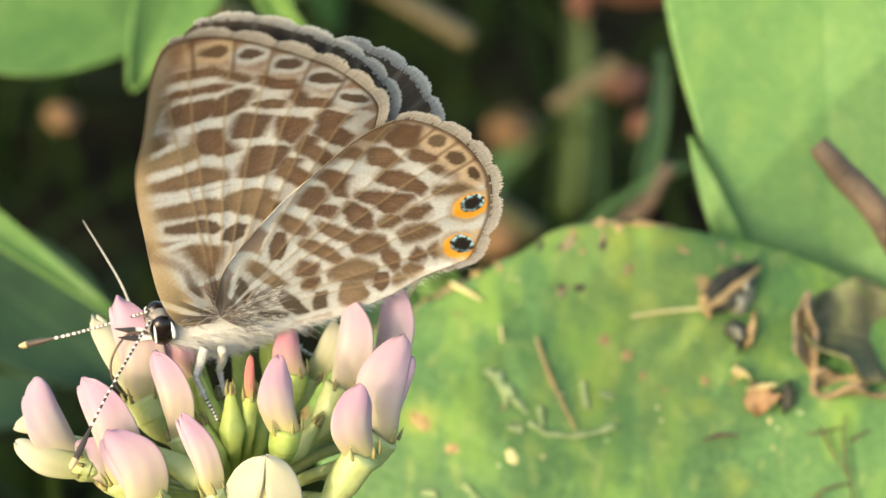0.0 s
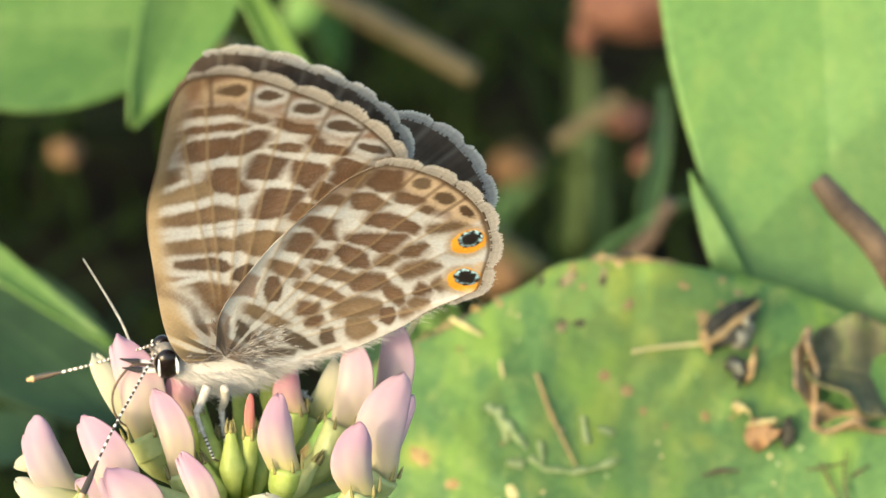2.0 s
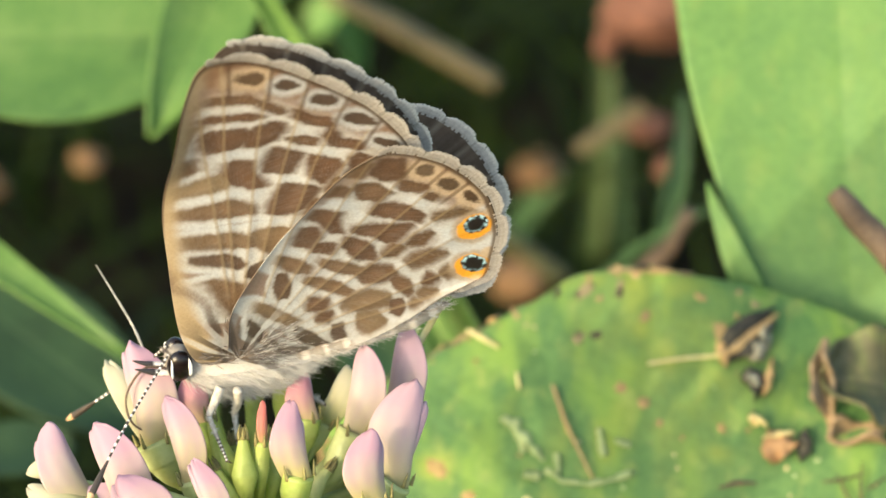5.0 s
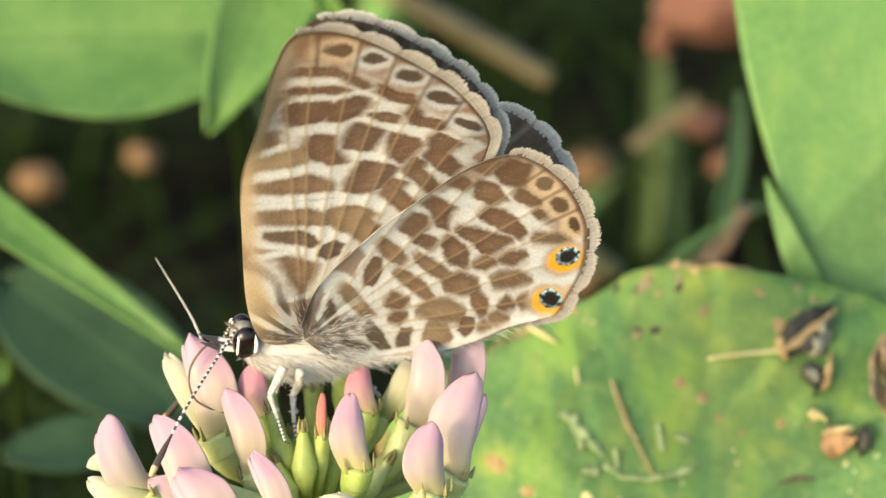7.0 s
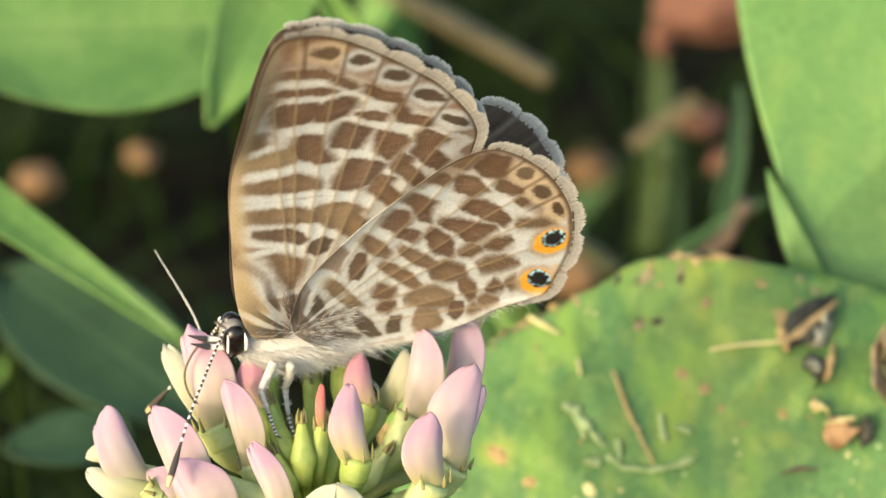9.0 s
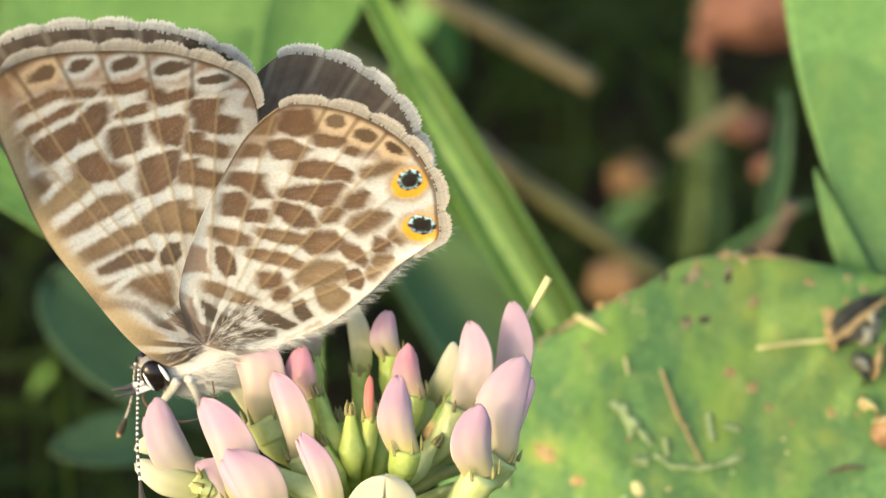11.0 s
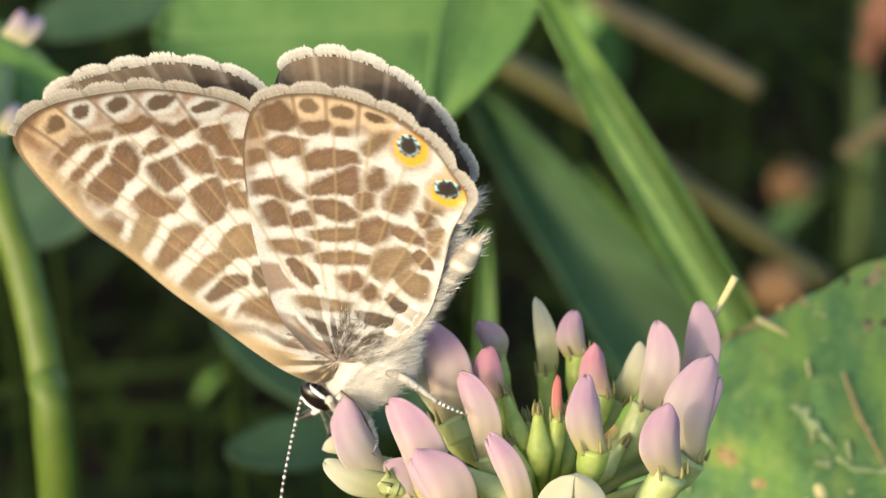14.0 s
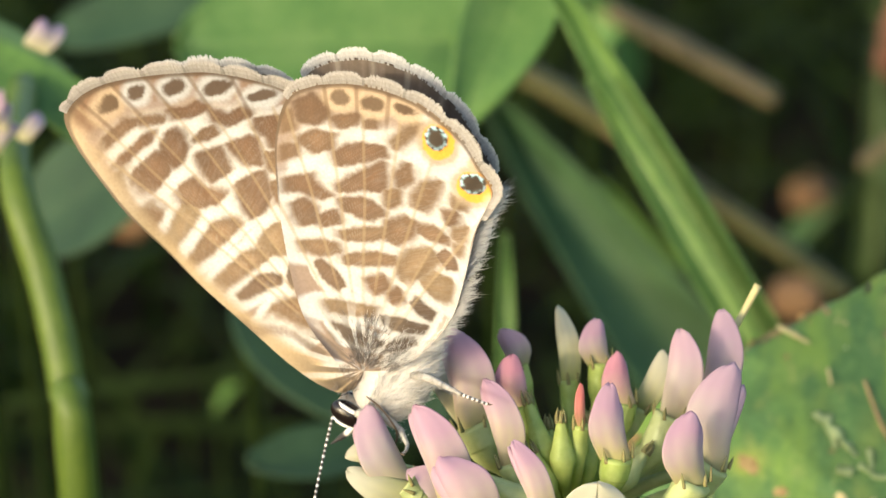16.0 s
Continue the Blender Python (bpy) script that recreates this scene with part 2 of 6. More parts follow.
def grid_faces(n, m, closed=False, start=0, flip=False):
    fs = []
    for i in range(n - 1):
        for j in range(m if closed else m - 1):
            k = (j + 1) % m
            f = (start + i * m + j, start + i * m + k, start + (i + 1) * m + k, start + (i + 1) * m + j)
            fs.append(f[::-1] if flip else f)
    return fs


def sheet(points, thick):
    """A closed thin shell from a grid of points (n, m, 3)."""
    n, m, _ = points.shape
    du, dv = np.gradient(points, axis=0), np.gradient(points, axis=1)
    nor = np.cross(dv, du)
    nor /= np.linalg.norm(nor, axis=2, keepdims=True) + 1e-9
    verts = np.concatenate([points.reshape(-1, 3), (points - nor * thick).reshape(-1, 3)])
    k = n * m
    faces = grid_faces(n, m, flip=True) + grid_faces(n, m, start=k)
    ring = [j for j in range(m)] + [i * m + m - 1 for i in range(1, n)] + [(n - 1) * m + j for j in range(m - 2, -1, -1)] + [i * m for i in range(n - 2, 0, -1)]
    for a, b in zip(ring, ring[1:] + ring[:1]):
        faces.append((a, b, b + k, a + k))
    return verts, faces


def smooth_line(pts, n):
    """A smooth curve through a few points."""
    p = np.asarray(pts, float)
    if len(p) == 2:
        return p[0] + (p[1] - p[0]) * np.linspace(0, 1, n)[:, None]
    q = np.vstack([2 * p[0] - p[1], p, 2 * p[-1] - p[-2]])
    res = []
    for x in np.linspace(0, len(p) - 1 - 1e-9, n):
        i = int(x)
        t = x - i
        a, b, c, d = q[i], q[i + 1], q[i + 2], q[i + 3]
        res.append(0.5 * (2 * b + (c - a) * t + (2 * a - 5 * b + 4 * c - d) * t * t + (3 * b - a - 3 * c + d) * t ** 3))
    return np.array(res)


def tube(pts, radii, n=24, sides=8, flat=1.0):
    line = smooth_line(pts, n)
    r = np.interp(np.linspace(0, 1, n), np.linspace(0, 1, len(radii)), radii)
    d = np.gradient(line, axis=0)
    d /= np.linalg.norm(d, axis=1, keepdims=True)
    ref = np.array([0.3, 0.2, 1.0]) if abs(d[0][2]) < 0.8 else np.array([1.0, 0.2, 0.1])
    verts = []
    for p, t, k in zip(line, d, r):
        a = np.cross(t, ref)
        a /= np.linalg.norm(a)
        b = np.cross(a, t)
        for s in range(sides):
            w = 2 * math.pi * s / sides
            verts.append(p + k * (math.cos(w) * a + flat * math.sin(w) * b))
    verts += [line[0], line[-1]]
    faces = grid_faces(n, sides, True)
    k = n * sides
    faces += [(k, (s + 1) % sides, s) for s in range(sides)] + [(k + 1, k - sides + s, k - sides + (s + 1) % sides) for s in range(sides)]
    along = np.append(np.repeat(np.linspace(0, 1, n), sides), [0, 1])
    return np.array(verts), faces, along


def world_mm(p):
    return np.array(at(*p)) / MM


# ---- leaves and blades ----
def width_round(s):
    return np.clip(np.sin(np.pi * np.clip(s, 0, 1) ** 0.85), 0, 1) ** 0.55


def width_obovate(s):
    return np.clip(np.sin(np.pi * np.clip(s, 0, 1) ** 1.5), 0, 1) ** 0.5


def width_lance(s):
    return np.clip(np.sin(np.pi * np.clip(s, 0, 1) ** 0.6), 0, 1) ** 0.8


def width_late(s):
    return np.clip(np.sin(np.pi * np.clip(s, 0, 1) ** 1.2), 0, 1) ** 0.8


def width_blade(s):
    return np.clip((1 - s) ** 0.55, 0, 1) * np.clip(0.72 + s * 0.8, 0, 1)


def leaf_grid(base, tip, width, facing, shape, arch=0.0, cup=0.0, wave=0.0, teeth=0.0, veins=9, n=60, m=33, seed=0, slant=0.9, sway=0.0, ridge=0.012):
    rng = np.random.default_rng(seed)
    b, t = world_mm(base), world_mm(tip)
    ax = t - b
    length = np.linalg.norm(ax)
    ax /= length
    nor = np.array(way(*facing))
    nor -= ax * (nor @ ax)
    nor /= np.linalg.norm(nor)
    side = np.cross(ax, nor)
    s, q = np.meshgrid(np.linspace(0, 1, n), np.linspace(-1, 1, m), indexing="ij")
    half = width / 2 * shape(s)
    half = np.maximum(half, width * 0.012)
    saw = 1 + teeth * (np.abs(((s * 46) % 1.0) - 0.35) + rng.normal(0, 0.25, n)[:, None]) * np.abs(q) ** 8
    lat = np.abs(((s - slant * np.abs(q) * 0.35) * veins) % 1.0 - 0.5) * 2
    lat = np.clip((lat - 0.86) / 0.14, 0, 1)
    mid = np.clip(1 - np.abs(q) * half / (0.02 * width + 0.06), 0, 1)
    vein = np.clip(np.maximum(mid, 0.6 * lat), 0, 1)
    ph = rng.uniform(0, 6, 4)
    h = arch * 4 * s * (1 - s) + cup * q ** 2 + wave * (np.sin(7 * s + ph[0] + 2 * q) * 0.6 + np.sin(15 * s * np.sign(q + 0.01) + ph[1]) * 0.4) * np.abs(q)
    h = h - ridge * width * vein
    p = b + ax * (length * s)[..., None] + side * (half * q * saw + sway * np.sin(np.pi * s))[..., None] + nor * h[..., None]
    return p, np.concatenate([vein.ravel(), vein.ravel()])


def leaf_part(name, material, parent, base, tip, width, facing, shape, thick=0.18, label="", **kw):
    grid, vein = leaf_grid(base, tip, width, facing, shape, **kw)
    verts, faces = sheet(grid, thick)
    org = np.array(parent.location) / MM if parent else world_mm(base)
    ob = raw(name, verts - org, faces, material, parent, values={"vein": vein})
    if not parent:
        ob.location = at(*base)
    return tagged(ob, label) if label else ob


def stalk(name, pts, radii, material, label, category, parent=None, **kw):
    data = tube([world_mm(p) for p in pts], radii, **kw)
    org = np.array(parent.location) / MM if parent else world_mm(pts[0])
    ob = raw(name, data[0] - org, data[1], material, parent, values={"vein": data[2] * 0, "along": data[2]})
    if not parent:
        ob.location = at(*pts[0])
        tagged(ob, label, category)
    elif label:
        tagged(ob, label)
    return ob


def to_ground(u, v, w, du=0.0, lean=0.0):
    """The point of the soil under a place of the working frame."""
    p = at(u, v, w)
    z = p.z / MM
    # straight down: (v, w) change by (-cos 30, sin 30)
    return (u + du, v - z * 0.8660254 + lean, w + z * 0.5 + lean * 0.57735)


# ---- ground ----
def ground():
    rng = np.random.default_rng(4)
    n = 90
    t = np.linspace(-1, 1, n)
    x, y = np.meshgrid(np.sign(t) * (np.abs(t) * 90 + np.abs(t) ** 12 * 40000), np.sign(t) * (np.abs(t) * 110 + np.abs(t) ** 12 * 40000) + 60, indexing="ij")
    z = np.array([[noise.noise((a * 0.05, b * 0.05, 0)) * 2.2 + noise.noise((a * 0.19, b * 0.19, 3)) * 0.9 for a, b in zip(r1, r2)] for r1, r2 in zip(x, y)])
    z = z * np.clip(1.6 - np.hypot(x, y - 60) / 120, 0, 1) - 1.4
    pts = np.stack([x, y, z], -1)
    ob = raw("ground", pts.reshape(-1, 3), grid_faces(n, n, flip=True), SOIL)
    tagged(ob, "soil under the turf, coloured near-black in place of shade", "ground", kind="structure")


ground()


SPOT_BASE, SPOT_TIP = (13.3, -13.9, 11.8), (14.4, 5.8, 17.1)


def spotted_leaf():
    base = SPOT_BASE
    e = thing("spotted_leaf", at(*to_ground(*base)), "round green clover leaf, yellow patches, rust spots, finely toothed rim", "leaf")
    leaf_part("leaf_blade", SPOTTED, e, base, SPOT_TIP, 26.0, (-0.12, 0.35, -1), width_obovate, arch=0.5, cup=-0.6, wave=0.5, teeth=0.035, veins=13, ridge=0.004, n=150, m=61, seed=3, thick=0.25)
    stalk("petiole", [base, (13.6, -20.7, 15.6), to_ground(*base)], [0.7, 0.7, 0.8], STEM, "", "", e)
    return e


SPOT_LEAF = spotted_leaf()


# yellowed places: middle, half sizes, strength
YELLOWED = [(15.1, 1.9, 2.44, 3.78, 0.34), (17.8, 1.9, 1.33, 2.44, 0.25), (13.1, 3.7, 2.00, 2.00, 0.3), (13.7, 4.3, 0.76, 1.67, 0.85), (15.5, 5.0, 1.00, 0.67, 0.55), (14.7, 2.3, 0.62, 1.11, 0.6), (12.2, -1.5, 0.49, 0.89, 0.6), (13.0, -0.3, 0.36, 1.33, 0.5), (11.3, 2.8, 0.31, 1.33, 0.25), (17.0, 1.0, 0.44, 1.00, 0.45), (16.6, -1.6, 0.67, 0.49, 0.5), (5.6, -2.2, 0.67, 0.49, 0.9), (14.5, -1.2, 0.31, 1.33, 0.35), (10.4, -1.2, 0.44, 0.89, 0.3), (8.6, 0.2, 0.40, 0.67, 0.25), (17.8, -4.6, 0.53, 0.67, 0.5), (10.1, -3.4, 0.44, 0.36, 0.4), (11.5, 5.3, 1.33, 0.40, 0.5)]


def working(p):
    """World millimetres back to (u, v, w)."""
    q = np.asarray(p) - np.array((0, 0, FLOWER_Z)) / MM
    return np.stack([q @ np.array(U_AXIS), q @ np.array(V_AXIS), q @ np.array(W_AXIS)], -1)


SPOT_GRID = working(leaf_grid(SPOT_BASE, SPOT_TIP, 26.0, (-0.12, 0.35, -1), width_obovate, arch=0.5, cup=-0.6, wave=0.5, teeth=0.035, veins=13, ridge=0.004, n=150, m=61, seed=3)[0].reshape(-1, 3))


def worn(p):
    """The upper shoulder of the leaf has withered back to a straight, ragged edge."""
    start, along, out_ = np.array((11.6, 5.5)), np.array((0.876, 0.482)), np.array((-0.482, 0.876))
    d = p[:, :2] - start
    back = np.clip(-(d @ along) / 1.4, 0, 1)
    rough = np.array([noise.noise((x * 1.7, y * 1.7, 4.0)) for x, y in p[:, :2]])
    p = p.copy()
    p[:, :2] -= out_ * (np.clip(d @ out_ + 0.15 * rough, 0, None) * 0.9 * back)[:, None]
    return p


SPOT_GRID = worn(SPOT_GRID)
skin = SPOT_LEAF.children[0].data
org_ = np.array(SPOT_LEAF.location) / MM
co = np.zeros(len(skin.vertices) * 3)
skin.vertices.foreach_get("co", co)
co = worn(working(co.reshape(-1, 3) / MM + org_))
skin.vertices.foreach_set("co", ((np.array([world_mm(p) for p in co]) - org_) * MM).ravel())
yellow = np.zeros(len(SPOT_GRID))
for u, v, a, b, k in YELLOWED:
    wob = np.array([noise.noise((x * 0.9, y * 0.9, 3.0)) for x, y, _ in SPOT_GRID])
    rad = np.hypot((SPOT_GRID[:, 0] - u) / a, (SPOT_GRID[:, 1] - v) / b) * (1 + 0.5 * wob)
    yellow = np.maximum(yellow, k * np.clip(1.4 - rad, 0, 1))
tint = SPOT_LEAF.children[0].data.attributes.new("yellow", "FLOAT", "POINT")
tint.data.foreach_set("value", np.tile(yellow, 2).astype(np.float32))


def big_leaf():
    base = (22.8, -4.2, 17.8)
    e = thing("broad_leaf", at(*to_ground(*base)), "broad bright green upright leaf with smooth edges", "leaf")
    leaf_part("leaf_blade", BROAD, e, base, (22.3, 37.9, 24.6), 13.6, (-0.25, 0.1, -1), width_late, arch=0.8, cup=0.5, wave=0.3, veins=7, n=90, m=41, seed=8, slant=2.2, ridge=0.002)
    leaf_part("leaf_base_fold", BROAD, e, (19.6, 2.6, 19.2), (16.75, 9.4, 19.6), 1.3, (-0.6, 0.1, -1), width_lance, arch=0.4, veins=5, seed=9)
    stalk("petiole", [base, (23.4, -12.6, 23.1), to_ground(*base)], [0.8, 0.8, 1.0], STEM, "", "", e)


big_leaf()


def trefoil():
    c = (-6, 16.9, 38.7)
    e = thing("clover_leaf", at(*to_ground(*c)), "three-part mid-green clover leaf on a thin stalk", "leaf", "clover leaves")
    leaf_part("leaflet", CLOVER, e, (-4.6, 17.2, 38.7), (-19.6, 17.0, 39.5), 10.0, (0.0, 0.5, -1), width_round, arch=0.3, cup=0.6, wave=0.2, veins=12, seed=11)
    leaf_part("leaflet", CLOVER, e, (-2.9, 20.4, 34), (-6.6, 12.0, 31.5), 4.0, (0.3, 0.5, -1), width_lance, arch=0.4, cup=0.5, veins=10, seed=12)
    leaf_part("leaflet", CLOVER, e, c, (-3.7, 28.1, 46.9), 9.0, (-0.5, 0.4, -1), width_obovate, arch=0.3, cup=0.7, veins=12, seed=13)
    leaf_part("leaflet", CLOVER, e, c, (3.3, 25.6, 41.9), 7.4, (-0.5, 0.4, -1), width_obovate, arch=0.2, cup=0.5, veins=12, seed=14)
    stalk("petiole", [c, (-5.1, 2.2, 50.2), to_ground(*c)], [0.4, 0.3, 0.35], SHADED_GRASS, "", "", e)


trefoil()


def lone_leaf(name, material, base, tip, width, facing, shape, label, category="leaf", group="", foot=True, **kw):
    g = to_ground(*base)
    e = thing(name, at(*g), label, category, group)
    leaf_part("leaf_blade", material, e, base, tip, width, facing, shape, **kw)
    if foot:
        mid = tuple(0.5 * (a + b) + d for a, b, d in zip(base, g, (0.6, 0, 0)))
        stalk("petiole", [base, mid, g], [0.3, 0.26, 0.3], SHADED_GRASS, "", "", e)
    return e


lone_leaf("grass_leaf", BLADE, (-28.8, 16.8, 30.8), (-7, 2.1, 25.4), 2.7, (0.1, 0.6, -1), width_lance, "flat mid-green grass leaf leaning behind the flower", arch=0.6, cup=0.15, veins=3, seed=21)
lone_leaf("clover_leaflet", SHADY, (-17.1, 5.9, 46.9), (-7.4, -1.1, 43.6), 7.0, (0.0, 0.8, -1), width_round, "clover leaflet coloured dark blue-green in place of shade", group="low clover leaflets", arch=0.3, cup=0.4, seed=22)
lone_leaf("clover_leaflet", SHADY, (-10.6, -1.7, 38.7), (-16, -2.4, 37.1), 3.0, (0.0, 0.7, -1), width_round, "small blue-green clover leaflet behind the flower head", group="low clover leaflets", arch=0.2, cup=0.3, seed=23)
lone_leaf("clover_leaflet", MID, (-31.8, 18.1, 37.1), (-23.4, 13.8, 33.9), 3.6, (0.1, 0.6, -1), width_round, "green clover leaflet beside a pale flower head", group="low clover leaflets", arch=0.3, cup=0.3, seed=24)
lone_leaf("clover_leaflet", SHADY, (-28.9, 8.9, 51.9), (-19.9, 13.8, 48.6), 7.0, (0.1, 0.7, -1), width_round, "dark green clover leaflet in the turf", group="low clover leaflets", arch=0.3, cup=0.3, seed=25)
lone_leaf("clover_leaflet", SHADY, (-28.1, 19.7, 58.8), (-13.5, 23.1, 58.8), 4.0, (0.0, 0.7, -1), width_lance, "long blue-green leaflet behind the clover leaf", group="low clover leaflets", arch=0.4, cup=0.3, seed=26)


def blade(base, tip, width, facing, material=BLADE, label="green grass blade rising from the turf", arch=1.0, seed=0, shape=width_blade, **kw):
    """A blade of grass; its foot reaches the soil."""
    e = thing("grass_leaf", at(*to_ground(*base)), label, "grass leaf", "grass leaves")
    leaf_part("leaf_blade", material, e, base, tip, width, facing, shape, arch=arch, cup=0.22 * width, veins=2, seed=seed, thick=0.12, n=44, m=13, **kw)
    g = to_ground(*base)
    stalk("sheath", [base, tuple(0.5 * (a + b) for a, b in zip(base, g)), g], [width * 0.16, 0.25, 0.3], SHADED_GRASS, "", "", e, n=10, sides=7)
    return e


# the two long blades that cross behind the flower
blade((7.9, 2.0, 31), (-3.0, 20.8, 31), 2.5, (-0.5, 0.3, -1), BLADE, "long mid-green grass blade leaning behind the flower", 0.3, 31)
blade((6.4, 2.6, 29.4), (-0.60, 14.51, 29.4), 1.5, (-0.2, 0.5, -1), BLADE, "pointed green grass blade with a torn tip", 0.3, 32)
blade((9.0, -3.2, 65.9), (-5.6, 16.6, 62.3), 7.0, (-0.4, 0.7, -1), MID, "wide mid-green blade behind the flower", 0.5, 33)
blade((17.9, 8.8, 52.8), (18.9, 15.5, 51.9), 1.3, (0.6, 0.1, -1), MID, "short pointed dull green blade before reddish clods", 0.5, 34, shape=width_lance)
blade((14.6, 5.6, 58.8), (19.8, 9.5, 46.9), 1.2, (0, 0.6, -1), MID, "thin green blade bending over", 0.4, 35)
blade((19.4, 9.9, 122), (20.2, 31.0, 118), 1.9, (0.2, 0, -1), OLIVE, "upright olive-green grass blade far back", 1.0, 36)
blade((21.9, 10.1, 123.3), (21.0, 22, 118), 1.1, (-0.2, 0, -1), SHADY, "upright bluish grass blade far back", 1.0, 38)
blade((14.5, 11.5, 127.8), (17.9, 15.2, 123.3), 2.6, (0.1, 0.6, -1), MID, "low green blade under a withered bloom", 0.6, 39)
blade((2.9, 21.6, 106.3), (0.2, 26.7, 100.1), 3.4, (0.1, 0.6, -1), BROAD, "small bright green leaf catching the sun", 0.4, 40, shape=width_round)
blade((4.6, 8.1, 73.1), (0.5, 13.1, 69.5), 1.9, (-0.6, 0.5, -1), BLADE, "green blade lying low in the turf", 0.4, 41)
blade((-4.4, -2.2, 37.9), (-4.3, 8.2, 37.1), 1.1, (0.2, 0.2, -1), BLADE, "upright thin green blade", 0.3, 42)
blade((-36, 0.6, 94.1), (-16.7, 2.6, 90.2), 2.0, (0, 0.9, -0.6), SHADED_GRASS, "dark green blade lying across the turf", 0.5, 43)
blade((-14.3, -1.2, 90.2), (-37.4, -0.6, 96.1), 1.8, (0, 0.9, -0.6), SHADED_GRASS, "dark green blade lying across the turf", 0.5, 44)
# Bright green piece added to stand for a glint on the lying blades.
blade((-22.6, 0.7, 94.1), (-21, 2.2, 91.2), 1.6, (-0.5, 0.8, -1), BROAD, "small bright leaf added in place of a glint", 0.1, 45, shape=width_round)


blade((0.3, 23.2, 101), (2.8, 25.6, 99), 3.2, (-0.5, 0.6, -1), BROAD, "small bright green leaf catching the sun", 0.3, 46, shape=width_round)


def left_bloom():
    foot = to_ground(-21.3, -12.7, 26.1)
    e = thing("clover_bloom", at(*foot), "pale pink clover bloom on a stout green stalk", "clover flower", "clover flowers")
    stalk("stalk", [(-25.3, 14.3, 29.2), (-24.6, 9.7, 22.3), (-23.2, 5.2, 21.6), (-22.3, 1, 21.6), (-21.8, -4.2, 22.3), foot], [0.6, 0.72, 0.78, 0.8, 0.85, 0.9], STEM, "", "", e, n=40, sides=12)
    rng = random.Random(5)
    for k, (u, v) in enumerate([(-23.5, 15.8), (-23.0, 15.6), (-23.8, 11.9), (-24.5, 12.2), (-24.9, 11.4), (-25.3, 12.6)]):
        petal("petal", (u - 0.4, v - 0.7, 21), (u + rng.uniform(-0.3, 0.5), v + 0.5, 21 + rng.uniform(-1, 1)), 0.7, PALE, e)


def petal(name, base, tip, width, material, parent, deep=0.34, bow=0.32, label="", facing=(0, 0.2, -1), open_=0.0, turn=None, blunt=1.0, twin=None):
    """A pea-flower petal: a folded hood, knife-shaped from the side, one margin lapping over the other."""
    b, t = world_mm(base), world_mm(tip)
    ax = t - b
    length = np.linalg.norm(ax)
    ax /= length
    key = twin or tip
    h = math.sin(37.0 * (key[0] + 2.3 * key[1]))
    nor = np.array(way(facing[0] + 0.3 * h, facing[1], facing[2]))
    nor -= ax * (nor @ ax)
    nor /= np.linalg.norm(nor)
    side = np.cross(ax, nor)
    lean = 0.5 * h + (0.6 if h > 0 else -0.6)
    mouth = (-math.pi / 2 + lean * 0.8) if turn is None else turn
    n, m = 26, 50
    pts, along, rim, ribs = np.zeros((n, m, 3)), np.zeros((n, m)), np.zeros((n, m)), np.zeros((n, m))
    blunt = blunt * (1.1 + 0.3 * math.sin(91.0 * tip[0] + 17.0 * tip[1]))
    notch = 0.02 * math.sin(53.0 * tip[1] + 29.0 * tip[0])
    for i in range(n):
        s = i / (n - 1)
        for j in range(m):
            e = j / (m - 1)
            gap = -0.30 + open_ + 0.25 * max(0.0, s - 0.55)
            a = mouth + gap + (2 * math.pi - 2 * gap) * e
            edge = abs(2 * e - 1)
            q = s * (1 - 0.045 * edge ** 4)
            w = width / 2 * 0.89 * (0.66 + 0.38 * math.sin(math.pi * min(1.0, q * 0.8 + 0.08))) * max(1 - q ** (4.6 * blunt), 0.0) ** 0.52
            w = max(w, 0.012)
            lap = 1.05 - 0.12 * e
            c = b + ax * (length * q) + nor * (bow * length * (math.sin(math.pi * q) * 0.35 - 0.25 * q * q))
            x, y = math.cos(a), math.sin(a)
            # the back of the fold is a sharper ridge and bulges out; the tip bends over
            back = (1 if lean > 0 else -1) * 1.0
            ridge = 1 + 0.24 * max(0.0, -x * back) ** 3
            skew = 0.23 * width * lean * (math.sin(math.pi * q) - 0.45 * q ** 3)
            frill = 1 + 0.025 * math.sin(7 * a + 6 * q + 5 * h) * q + 0.02 * math.sin(13 * q + 3 * h)
            y = (0.35 * y + 0.65 * y * abs(y) ** 0.9) * (1.0 + 0.35 * x * back)
            pts[i, j] = c + side * (w * x * ridge * frill * lap - skew) + nor * (w * deep * y * frill * lap)
            pts[i, j] += ax * (length * notch * math.cos(2 * a + h) * q ** 4) + nor * (0.05 * width * math.sin(5 * q + 4 * h) * x)
            along[i, j] = q
            ribs[i, j] = (0.5 + 0.5 * math.sin(2 * math.pi * 8 * e + 2.0 * math.sin(3 * q + h))) * min(1, 3 * q) * (1 - q ** 3)
            rim[i, j] = min(1.0, 0.2 * edge ** 8 * min(1, max(0, q - 0.3) * 2) + 0.5 * max(0.0, -x * back) ** 4 * max(0, q - 0.35) + 0.2 * max(0, q - 0.85) / 0.15)
    verts, faces = sheet(pts, 0.035)
    al, ri, rb = (np.concatenate([x.ravel()] * 2) for x in (along, rim, ribs))
    org = np.array(parent_place(parent)) / MM
    ob = raw(name, verts - org, faces, material, parent, values={"along": al, "rim": ri, "ribs": rb})
    return tagged(ob, label) if label else ob


def parent_place(ob):
    return Vector(ob.location) + (parent_place(ob.parent) if ob.parent else Vector((0, 0, 0)))


left_bloom()


